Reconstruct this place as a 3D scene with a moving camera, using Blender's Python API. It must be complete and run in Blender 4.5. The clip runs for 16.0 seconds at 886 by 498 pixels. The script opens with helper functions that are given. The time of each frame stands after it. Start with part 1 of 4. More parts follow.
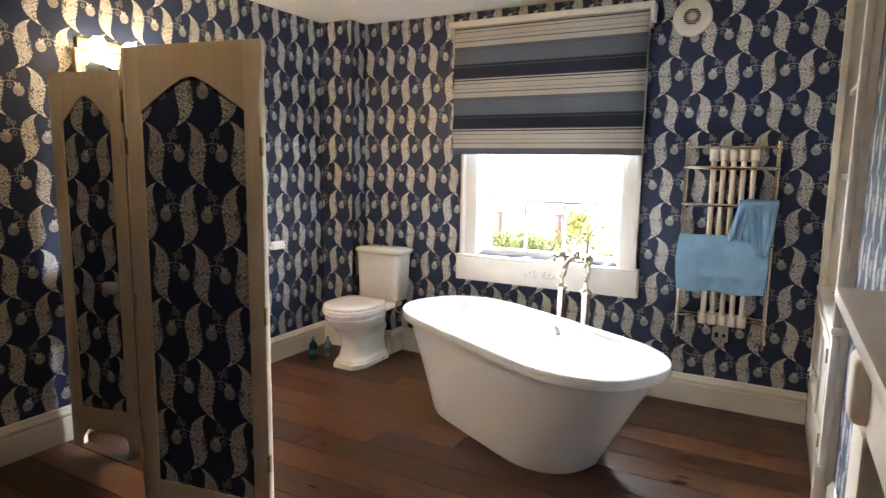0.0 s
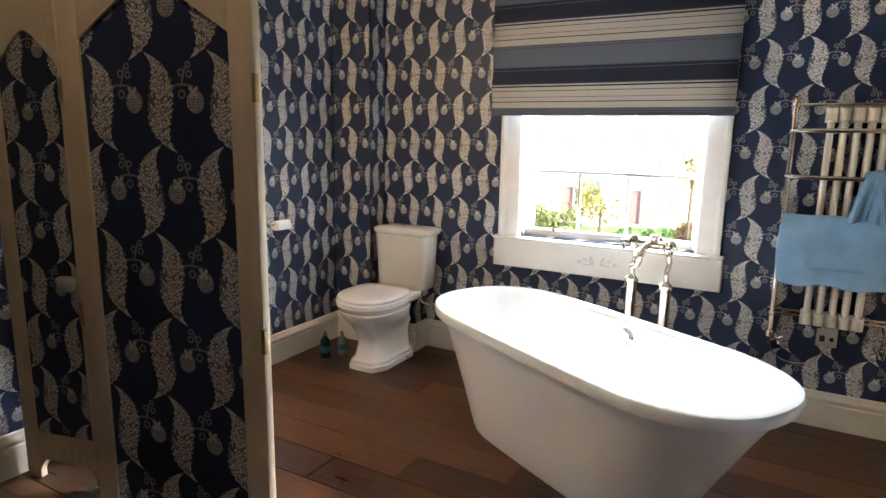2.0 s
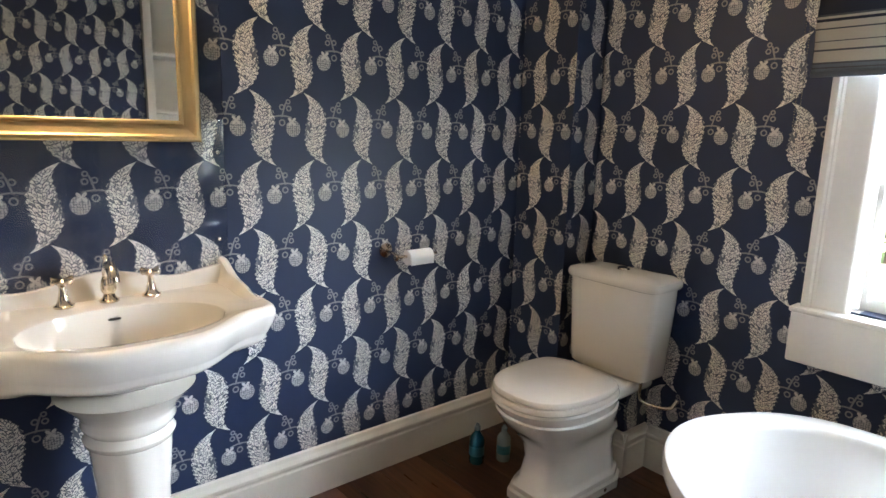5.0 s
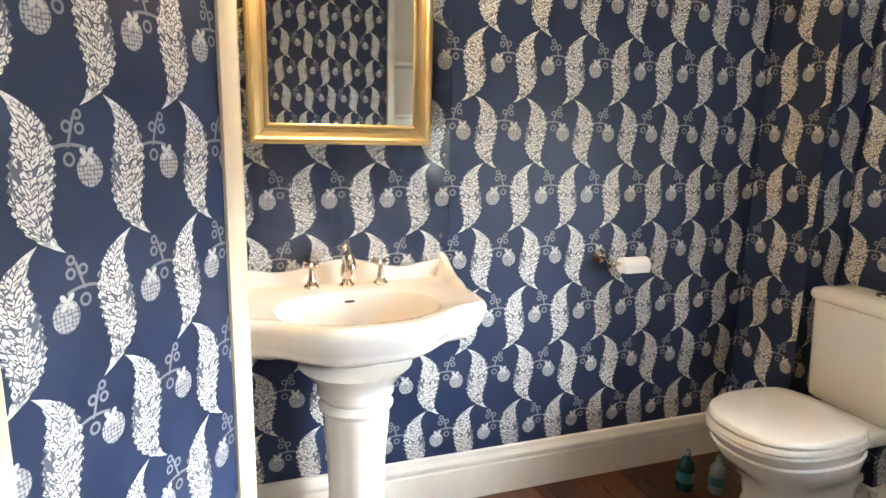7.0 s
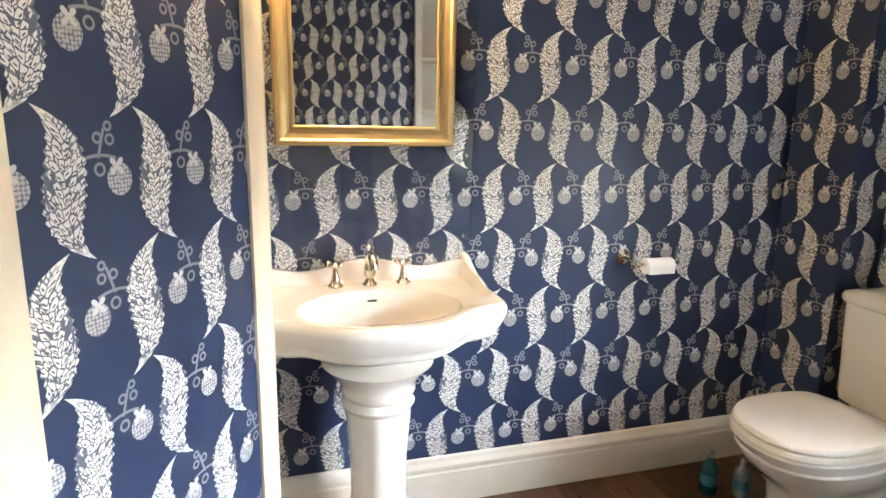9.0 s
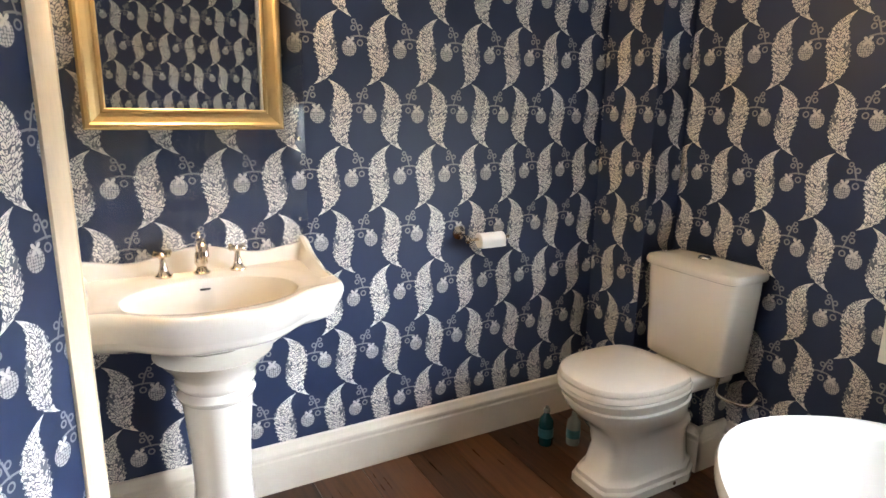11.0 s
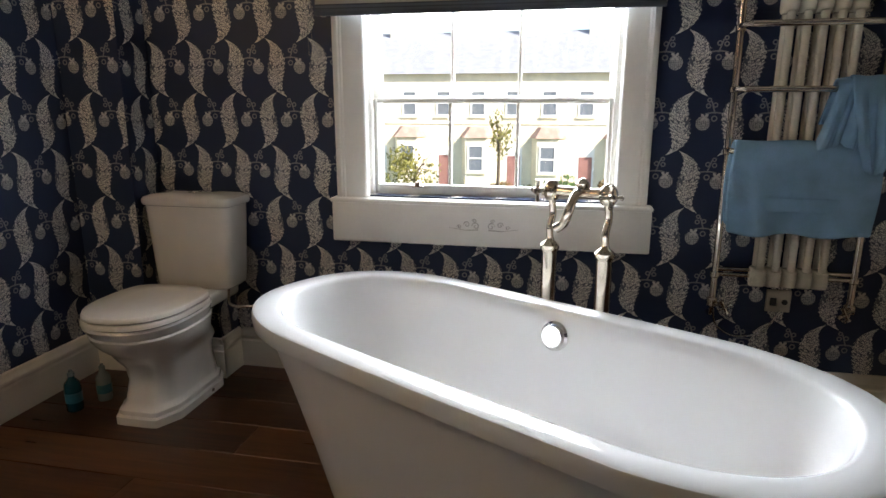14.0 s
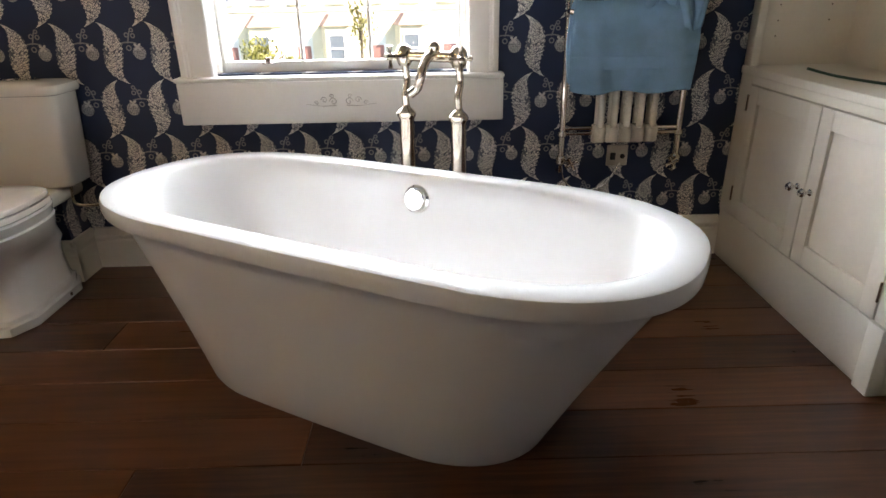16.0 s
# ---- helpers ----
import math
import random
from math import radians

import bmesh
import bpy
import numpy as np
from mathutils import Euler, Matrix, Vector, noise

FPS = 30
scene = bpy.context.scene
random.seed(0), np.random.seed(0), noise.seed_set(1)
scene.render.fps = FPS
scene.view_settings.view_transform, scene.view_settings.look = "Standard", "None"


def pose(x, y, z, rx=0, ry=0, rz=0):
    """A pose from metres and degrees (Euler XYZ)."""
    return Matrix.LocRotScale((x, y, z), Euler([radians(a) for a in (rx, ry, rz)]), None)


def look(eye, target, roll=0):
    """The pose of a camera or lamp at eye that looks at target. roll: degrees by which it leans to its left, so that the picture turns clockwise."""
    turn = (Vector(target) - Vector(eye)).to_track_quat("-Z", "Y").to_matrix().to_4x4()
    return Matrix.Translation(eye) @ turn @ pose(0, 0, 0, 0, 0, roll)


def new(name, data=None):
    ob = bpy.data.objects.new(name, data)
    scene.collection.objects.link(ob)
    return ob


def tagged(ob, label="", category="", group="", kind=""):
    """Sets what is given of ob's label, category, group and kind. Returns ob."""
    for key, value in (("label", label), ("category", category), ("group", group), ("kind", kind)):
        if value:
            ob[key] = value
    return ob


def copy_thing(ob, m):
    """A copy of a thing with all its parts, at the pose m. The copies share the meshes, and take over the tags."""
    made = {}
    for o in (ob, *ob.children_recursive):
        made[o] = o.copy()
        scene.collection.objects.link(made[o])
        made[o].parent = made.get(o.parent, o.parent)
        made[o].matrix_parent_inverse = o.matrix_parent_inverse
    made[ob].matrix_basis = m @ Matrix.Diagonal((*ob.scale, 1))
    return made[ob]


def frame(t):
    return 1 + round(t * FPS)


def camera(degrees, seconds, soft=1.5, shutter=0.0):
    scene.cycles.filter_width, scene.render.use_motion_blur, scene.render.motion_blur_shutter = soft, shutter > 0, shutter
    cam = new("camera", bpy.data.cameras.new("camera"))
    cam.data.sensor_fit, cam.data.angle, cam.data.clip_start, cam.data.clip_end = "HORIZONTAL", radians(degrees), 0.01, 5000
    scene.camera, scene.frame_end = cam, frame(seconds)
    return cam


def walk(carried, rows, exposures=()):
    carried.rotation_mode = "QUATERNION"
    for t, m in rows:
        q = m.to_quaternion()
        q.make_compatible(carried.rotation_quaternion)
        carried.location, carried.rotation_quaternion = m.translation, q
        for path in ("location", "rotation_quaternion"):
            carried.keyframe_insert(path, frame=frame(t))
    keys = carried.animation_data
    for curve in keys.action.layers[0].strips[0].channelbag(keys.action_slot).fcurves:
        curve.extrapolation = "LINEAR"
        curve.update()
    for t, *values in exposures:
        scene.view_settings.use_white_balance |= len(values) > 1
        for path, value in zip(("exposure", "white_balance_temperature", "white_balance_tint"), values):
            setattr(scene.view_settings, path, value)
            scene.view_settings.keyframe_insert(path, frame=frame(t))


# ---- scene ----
cam = camera(72.0, 16.0)
PATH = [
    (0, (-0.006, -0.182, 1.404), (-0.953, 1.558, 1.127), 0.9),
    (0.5, (-0.108, -0.184, 1.369), (-1.07, 1.547, 1.09), 1.1),
    (1, (-0.234, -0.164, 1.363), (-1.198, 1.56, 1.048), 1.1),
    (1.5, (-0.36, 0.041, 1.366), (-1.318, 1.76, 1.01), 1.0),
    (2, (-0.483, 0.325, 1.358), (-1.438, 2.044, 0.99), 1.0),
    (2.5, (-0.659, 0.654, 1.34), (-1.607, 2.375, 0.969), 1.0),
    (3, (-0.79, 0.966, 1.334), (-1.737, 2.685, 0.948), 0.8),
    (3.5, (-0.909, 1.294, 1.319), (-1.868, 3.011, 0.955), 1.3),
    (4, (-1.13, 1.535, 1.311), (-2.175, 3.197, 0.929), 1.4),
    (4.5, (-1.204, 1.6, 1.304), (-2.473, 3.099, 0.924), 1.6),
    (5, (-1.228, 1.562, 1.29), (-2.74, 2.815, 0.909), 1.6),
    (7.5, (-1.212, 1.557, 1.306), (-3.08, 2.142, 0.9), 1.3),
    (8, (-1.212, 1.564, 1.313), (-3.091, 2.107, 0.898), 1.3),
    (10.5, (-1.14, 1.602, 1.34), (-2.924, 2.375, 0.872), 0.9),
    (11, (-1.116, 1.645, 1.319), (-2.814, 2.598, 0.861), 1.0),
    (11.5, (-1.103, 1.63, 1.287), (-2.671, 2.791, 0.847), 0.7),
    (12, (-1.095, 1.568, 1.253), (-2.484, 2.944, 0.836), 1.0),
    (12.5, (-1.075, 1.526, 1.235), (-2.248, 3.093, 0.822), 0.7),
    (13, (-1.077, 1.458, 1.181), (-1.985, 3.197, 0.79), 0.9),
    (13.5, (-1.056, 1.344, 1.16), (-1.684, 3.199, 0.754), 0.6),
    (14, (-1.025, 1.269, 1.143), (-1.409, 3.178, 0.687), 0.1),
    (14.5, (-1.011, 1.223, 1.12), (-1.182, 3.141, 0.578), -0.4),
    (15, (-0.997, 1.215, 1.098), (-1.063, 3.104, 0.446), -0.7),
    (15.5, (-0.988, 1.207, 1.081), (-1.001, 3.069, 0.354), -0.9),
    (16, (-0.976, 1.199, 1.074), (-0.956, 3.04, 0.293), -1.0),
]
EXPOSURES = [(0, 2.75, 6350, 10), (1.5, 2.65, 6350, 10), (2.5, 2.4, 6250, 10), (3.5, 1.9, 6050, 10), (4.5, 1.75, 6000, 8), (5, 2.05, 6100, 8), (7.5, 2.75, 6500, 8), (8, 2.75, 6500, 8), (10.5, 2.6, 6500, 10), (11, 2.55, 6500, 10),
             (12.5, 1.6, 6250, 10), (13, 1.3, 6300, 10), (13.5, 1.15, 6350, 10), (14.5, 1.1, 6550, 12), (15.5, 1.5, 6600, 12), (16, 1.7, 6600, 12)]
walk(cam, [(t, look(eye, target, roll)) for t, eye, target, roll in PATH], EXPOSURES)

# ---- light ----
world = bpy.data.worlds.new("sky")
scene.world = world
world.use_nodes = True
wn = world.node_tree.nodes
sky = wn.new("ShaderNodeTexSky")
sky.sky_type = 'NISHITA'
sky.sun_disc = False
sky.sun_elevation, sky.sun_rotation = radians(38), radians(120)
world.node_tree.links.new(sky.outputs[0], wn["Background"].inputs[0])
wn["Background"].inputs[1].default_value = 0.15

sun = new("sun", bpy.data.lights.new("sun", 'SUN'))
sun.data.energy, sun.data.angle, sun.data.color = 5.0, radians(0.6), (1.0, 0.93, 0.82)
sun.matrix_world = look((3.5, -2.2, 3.0), (0, 0, 0))

# the sky's light through the window
sky_light = new("window_light", bpy.data.lights.new("window_light", 'AREA'))
sky_light.data.shape, sky_light.data.size, sky_light.data.size_y = 'RECTANGLE', 36.0, 5.0
sky_light.data.energy, sky_light.data.color = 9000, (0.89, 0.945, 1.0)
sky_light.matrix_world = look((-3.5, 12.0, 5.0), (-3.0, 2.6, 0.9))

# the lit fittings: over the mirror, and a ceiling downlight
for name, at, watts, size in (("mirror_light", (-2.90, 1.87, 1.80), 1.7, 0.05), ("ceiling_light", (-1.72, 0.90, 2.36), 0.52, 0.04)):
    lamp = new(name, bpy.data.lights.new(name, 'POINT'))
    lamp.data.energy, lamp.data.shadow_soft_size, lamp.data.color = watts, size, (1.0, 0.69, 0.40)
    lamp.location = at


# ---- materials ----
class F:
    """A float socket with arithmetic, to write shader maths as formulas."""
    def __init__(self, nt, s):
        self.nt, self.s = nt, s

    def op(self, kind, *others, clamp=False):
        n = self.nt.nodes.new("ShaderNodeMath")
        n.operation, n.use_clamp = kind, clamp
        for i, o in enumerate((self, *others)):
            if isinstance(o, F):
                self.nt.links.new(o.s, n.inputs[i])
            else:
                n.inputs[i].default_value = o
        return F(self.nt, n.outputs[0])

    def __add__(self, o): return self.op('ADD', o)
    def __radd__(self, o): return self.op('ADD', o)
    def __sub__(self, o): return self.op('SUBTRACT', o)
    def __rsub__(self, o): return (self * -1) + o
    def __mul__(self, o): return self.op('MULTIPLY', o)
    def __rmul__(self, o): return self.op('MULTIPLY', o)
    def __truediv__(self, o): return self.op('DIVIDE', o)
    def __pow__(self, o): return self.op('POWER', o)
    def abs(self): return self.op('ABSOLUTE')
    def floor(self): return self.op('FLOOR')
    def max(self, o): return self.op('MAXIMUM', o)
    def min(self, o): return self.op('MINIMUM', o)
    def sqrt(self): return self.op('SQRT')

    def step(self, lo, hi):
        """0 below lo, 1 above hi, smooth between (lo > hi turns it round)."""
        n = self.nt.nodes.new("ShaderNodeMapRange")
        n.interpolation_type = 'SMOOTHSTEP'
        self.nt.links.new(self.s, n.inputs[0])
        for i, v in enumerate((lo, hi, 0, 1)):
            n.inputs[1 + i].default_value = v
        if lo > hi:
            for i, v in enumerate((hi, lo, 1, 0)):
                n.inputs[1 + i].default_value = v
        return F(self.nt, n.outputs[0])


def material(name, color=(0.8, 0.8, 0.8), rough=0.5, metal=0.0, vary=0.08, scale=6.0, bump=0.0, bump_scale=60.0, stretch=(1, 1, 1), coat=0.0, spec=0.5, rvar=0.25):
    """A surface with two scales of variation in colour, roughness and relief."""
    m = bpy.data.materials.new(name)
    m.use_nodes = True
    nt = m.node_tree
    b = nt.nodes["Principled BSDF"]
    b.inputs["Metallic"].default_value = metal
    b.inputs["Coat Weight"].default_value = coat
    b.inputs["Coat Roughness"].default_value = 0.08
    b.inputs["Specular IOR Level"].default_value = spec
    co = nt.nodes.new("ShaderNodeTexCoord")
    mp = nt.nodes.new("ShaderNodeMapping")
    mp.inputs["Scale"].default_value = stretch
    nt.links.new(co.outputs["Object"], mp.inputs[0])
    big, fine = nt.nodes.new("ShaderNodeTexNoise"), nt.nodes.new("ShaderNodeTexNoise")
    big.inputs["Scale"].default_value, fine.inputs["Scale"].default_value = scale, bump_scale
    big.inputs["Detail"].default_value, fine.inputs["Detail"].default_value = 4, 3
    for n in (big, fine):
        nt.links.new(mp.outputs[0], n.inputs[0])
    ramp = nt.nodes.new("ShaderNodeMix")
    ramp.data_type = 'RGBA'
    ramp.inputs[6].default_value = (*[c * (1 - vary) for c in color], 1)
    ramp.inputs[7].default_value = (*[min(1, c * (1 + vary)) for c in color], 1)
    v = F(nt, big.outputs[0]) * 0.7 + F(nt, fine.outputs[0]) * 0.3
    v = v.step(0.3, 0.7)
    nt.links.new(v.s, ramp.inputs[0])
    nt.links.new(ramp.outputs[2], b.inputs["Base Color"])
    r = v * (rvar * rough) + (1 - rvar / 2) * rough
    nt.links.new(r.s, b.inputs["Roughness"])
    if bump:
        bp = nt.nodes.new("ShaderNodeBump")
        bp.inputs["Strength"].default_value, bp.inputs["Distance"].default_value = bump, 0.002
        nt.links.new(fine.outputs[0], bp.inputs["Height"])
        nt.links.new(bp.outputs[0], b.inputs["Normal"])
    return m


def wallpaper(name, du=0.0, dv=0.0):
    """Navy paper printed with rows of lacy cream leaves and berries, mirrored row by row. The UV map is in metres."""
    PU, PV, TURN = 0.1777, 0.2094, 0.0518
    m = bpy.data.materials.new(name)
    m.use_nodes = True
    nt = m.node_tree
    b = nt.nodes["Principled BSDF"]
    uv = nt.nodes.new("ShaderNodeUVMap")
    sp = nt.nodes.new("ShaderNodeSeparateXYZ")
    nt.links.new(uv.outputs[0], sp.inputs[0])
    u, v = F(nt, sp.outputs[0]) + du, F(nt, sp.outputs[1]) + dv

    def cells(cu, cv, scale, rand, feature):
        n = nt.nodes.new("ShaderNodeTexVoronoi")
        n.feature = feature
        n.inputs["Scale"].default_value, n.inputs["Randomness"].default_value = scale, rand
        c = nt.nodes.new("ShaderNodeCombineXYZ")
        nt.links.new(cu.s, c.inputs[0])
        nt.links.new(cv.s, c.inputs[1])
        nt.links.new(c.outputs[0], n.inputs["Vector"])
        return n

    def lace(cu, cv):
        """Close-set scrolls: each a pale curl round a dark comma, with dark chinks between them."""
        near = cells(cu, cv, 82, 0.8, 'F1')
        chink = F(nt, cells(cu, cv, 82, 0.8, 'DISTANCE_TO_EDGE').outputs["Distance"])
        at = nt.nodes.new("ShaderNodeSeparateXYZ")
        nt.links.new(near.outputs["Position"], at.inputs[0])
        lx, ly = (cu - F(nt, at.outputs[0])) * 82.0 + 0.05, (cv - F(nt, at.outputs[1])) * 82.0 + 0.16
        comma = (lx * lx * 0.55 + ly * ly * 1.9).sqrt().step(0.15, 0.22)
        return chink.step(0.045, 0.085) * comma

    dots = F(nt, cells(u, v, 150, 0.3, 'F1').outputs["Distance"]).step(0.52, 0.40)

    total = None
    for shift in (0.0, PV):
        sign = 1 if shift == 0 else -1
        vv = v - shift
        y = vv - (vv / (2 * PV) + 0.5).floor() * (2 * PV)
        uu = u + (0.0 if shift == 0 else TURN)
        x = (uu - (uu / PU + 0.5).floor() * PU) * sign
        for off in (0.0, PU, -PU):
            xa = x - off
            # a fat sickle: hooked to one side above, to the other below
            s = (y / 0.114).max(-1.0).min(1.0)
            s2 = s * s
            xc = s * 0.016 - s * s2 * s.abs() * 0.058 - 0.003
            w = ((1.0 - s2).max(0.0) ** 0.92) * 0.0355
            p = xa - xc
            # lobes along the edge, one for each row of scrolls
            ph = y / 0.0165 + p.abs() * 14.0
            lobe = (ph - ph.floor() - 0.5).abs()
            edge = w - p.abs() + (0.30 - lobe) * 0.014 * (1.0 - s2).max(0.0)
            leaf = edge.step(-0.0006, 0.0010) * y.abs().step(0.1145, 0.1125)
            # scrolls lean outwards from the vein
            if off == 0.0:
                fan = lace(p, y - p.abs() * 0.8)
            tip = y.abs().step(0.088, 0.104) * 0.75
            body = leaf * (fan.max(tip) * 0.87 + 0.13)
            # berry, its calyx, and the sprig that carries it
            fx, fy = xa - 0.097, y - 0.002
            r = (fx * fx + fy * fy * 0.9).sqrt()
            berry = r.step(0.0250, 0.0238) * (dots * 0.38 + 0.20)
            cx, cy = xa - 0.093, y - 0.0225
            cr = (cx * cx + cy * cy).sqrt()
            petals = (cx * cy).abs() / (cr * cr + 0.000001)
            calyx = (cr - (petals * 2.0) ** 1.3 * 0.0140 - 0.0030).step(0.001, -0.001) * 0.75
            sx = (xa - 0.060) / 0.034
            stem = (y - 0.034 - (1.0 - sx * sx) * 0.006).abs().step(0.0032, 0.0018) * sx.abs().step(1.0, 0.92)
            tw = xa - 0.066 - (y - 0.058) * 0.32
            twig = tw.abs().step(0.0034, 0.0018) * (y - 0.058).abs().step(0.024, 0.020)
            curls = stem.max(twig)
            for ox, oy, rr in ((0.060, 0.066, 0.0070), (0.083, 0.063, 0.0070), (0.081, 0.083, 0.0060), (0.060, 0.019, 0.0085)):
                ex, ey = xa - ox, y - oy
                curls = curls.max(((ex * ex + ey * ey).sqrt() - rr).abs().step(0.0030, 0.0014))
            one = body.max(berry).max(calyx).max(curls * 0.30 * leaf.step(0.5, 0.1))
            total = one if total is None else total.max(one)
    cloud, smear = nt.nodes.new("ShaderNodeTexNoise"), nt.nodes.new("ShaderNodeTexNoise")
    cloud.inputs["Scale"].default_value, cloud.inputs["Detail"].default_value = 5, 5
    smear.inputs["Scale"].default_value, smear.inputs["Detail"].default_value = 3.2, 4
    nt.links.new(uv.outputs[0], cloud.inputs["Vector"])
    nt.links.new(uv.outputs[0], smear.inputs["Vector"])
    base = nt.nodes.new("ShaderNodeMix")
    base.data_type = 'RGBA'
    base.inputs[6].default_value, base.inputs[7].default_value = (0.014, 0.025, 0.066, 1), (0.021, 0.036, 0.092, 1)
    nt.links.new(cloud.outputs[0], base.inputs[0])
    mix = nt.nodes.new("ShaderNodeMix")
    mix.data_type = 'RGBA'
    mix.inputs[7].default_value = (0.80, 0.765, 0.71, 1)
    nt.links.new(total.s, mix.inputs[0])
    nt.links.new(base.outputs[2], mix.inputs[6])
    nt.links.new(mix.outputs[2], b.inputs["Base Color"])
    rr = F(nt, cloud.outputs[0]) * 0.14 + 0.30 + F(nt, smear.outputs[0]) * 0.18 + total * 0.12
    b.inputs["Specular IOR Level"].default_value = 0.42
    nt.links.new(rr.s, b.inputs["Roughness"])
    bp = nt.nodes.new("ShaderNodeBump")
    bp.inputs["Strength"].default_value, bp.inputs["Distance"].default_value = 0.12, 0.001
    nt.links.new((total + F(nt, cloud.outputs[0]) * 0.5).s, bp.inputs["Height"])
    nt.links.new(bp.outputs[0], b.inputs["Normal"])
    return m


def wood_floor(name):
    """Dark stained boards: grain along the board, a tone of its own for each."""
    m = bpy.data.materials.new(name)
    m.use_nodes = True
    nt = m.node_tree
    b = nt.nodes["Principled BSDF"]
    co, inf = nt.nodes.new("ShaderNodeTexCoord"), nt.nodes.new("ShaderNodeObjectInfo")
    mp = nt.nodes.new("ShaderNodeMapping")
    mp.inputs["Scale"].default_value = (1.3, 26, 26)
    nt.links.new(co.outputs["Object"], mp.inputs[0])
    off = nt.nodes.new("ShaderNodeCombineXYZ")
    nt.links.new((F(nt, inf.outputs["Random"]) * 37.0).s, off.inputs[0])
    nt.links.new((F(nt, inf.outputs["Random"]) * 11.0).s, off.inputs[2])
    nt.links.new(off.outputs[0], mp.inputs["Location"])
    grain, stain = nt.nodes.new("ShaderNodeTexNoise"), nt.nodes.new("ShaderNodeTexNoise")
    grain.inputs["Scale"].default_value, grain.inputs["Detail"].default_value, grain.inputs["Distortion"].default_value = 2.2, 7, 0.6
    stain.inputs["Scale"].default_value, stain.inputs["Detail"].default_value = 3.2, 5
    nt.links.new(mp.outputs[0], grain.inputs[0])
    nt.links.new(co.outputs["Object"], stain.inputs[0])
    g, s = F(nt, grain.outputs[0]), F(nt, stain.outputs[0])
    t = (g * 0.5 + s * 0.35 + F(nt, inf.outputs["Random"]) * 0.3).step(0.3, 0.85)
    mix = nt.nodes.new("ShaderNodeMix")
    mix.data_type = 'RGBA'
    mix.inputs[6].default_value, mix.inputs[7].default_value = (0.034, 0.0125, 0.0055, 1), (0.165, 0.066, 0.027, 1)
    nt.links.new(t.s, mix.inputs[0])
    nt.links.new(mix.outputs[2], b.inputs["Base Color"])
    nt.links.new((s * 0.26 + 0.13 + g * 0.12).s, b.inputs["Roughness"])
    bp = nt.nodes.new("ShaderNodeBump")
    bp.inputs["Strength"].default_value, bp.inputs["Distance"].default_value = 0.25, 0.001
    nt.links.new(g.s, bp.inputs["Height"])
    nt.links.new(bp.outputs[0], b.inputs["Normal"])
    return m


def striped(name):
    """Woven blind cloth: cream, grey-blue and navy bands with fine pinstripes; the UV map's v runs down in metres."""
    m = bpy.data.materials.new(name)
    m.use_nodes = True
    nt = m.node_tree
    b = nt.nodes["Principled BSDF"]
    uv = nt.nodes.new("ShaderNodeUVMap")
    sp = nt.nodes.new("ShaderNodeSeparateXYZ")
    nt.links.new(uv.outputs[0], sp.inputs[0])
    v = F(nt, sp.outputs[1])
    rampn = nt.nodes.new("ShaderNodeValToRGB")
    rampn.color_ramp.interpolation = 'CONSTANT'
    cream, grey, navy, dark = (0.60, 0.58, 0.53, 1), (0.15, 0.18, 0.235, 1), (0.022, 0.03, 0.06, 1), (0.09, 0.10, 0.13, 1)
    P = 0.329
    t = v / P
    t = t - t.floor()
    nt.links.new(t.s, rampn.inputs[0])
    bands = [(0.0, cream), (0.05, dark), (0.062, cream), (0.15, dark), (0.16, cream), (0.22, dark), (0.235, cream), (0.33, dark), (0.345, grey), (0.375, dark), (0.385, grey), (0.665, dark),
             (0.68, navy), (0.72, grey), (0.73, navy), (0.94, dark), (0.955, cream), (0.975, navy)]
    el = rampn.color_ramp.elements
    el[0].position, el[0].color = bands[0]
    el[1].position, el[1].color = bands[1]
    for pos, c in bands[2:]:
        e = el.new(pos)
        e.color = c
    nz = nt.nodes.new("ShaderNodeTexNoise")
    nz.inputs["Scale"].default_value, nz.inputs["Detail"].default_value = 420, 2
    nt.links.new(uv.outputs[0], nz.inputs["Vector"])
    mix = nt.nodes.new("ShaderNodeMix")
    mix.data_type, mix.blend_type = 'RGBA', 'MULTIPLY'
    mix.inputs[0].default_value = 0.35
    nt.links.new(rampn.outputs[0], mix.inputs[6])
    nt.links.new(nz.outputs[0], mix.inputs[7])
    nt.links.new(mix.outputs[2], b.inputs["Base Color"])
    b.inputs["Roughness"].default_value = 0.9
    bp = nt.nodes.new("ShaderNodeBump")
    bp.inputs["Strength"].default_value, bp.inputs["Distance"].default_value = 0.3, 0.001
    nt.links.new(nz.outputs[0], bp.inputs["Height"])
    nt.links.new(bp.outputs[0], b.inputs["Normal"])
    return m


def glass(name, tint=(1, 1, 1), rough=0.0):
    m = bpy.data.materials.new(name)
    m.use_nodes = True
    nt = m.node_tree
    b = nt.nodes["Principled BSDF"]
    b.inputs["Base Color"].default_value = (*tint, 1)
    b.inputs["Roughness"].default_value = rough
    b.inputs["Transmission Weight"].default_value = 1.0
    b.inputs["IOR"].default_value = 1.45
    return m


def glow(name, color, strength):
    m = bpy.data.materials.new(name)
    m.use_nodes = True
    b = m.node_tree.nodes["Principled BSDF"]
    b.inputs["Base Color"].default_value = (*color, 1)
    b.inputs["Emission Color"].default_value = (*color, 1)
    b.inputs["Emission Strength"].default_value = strength
    return m


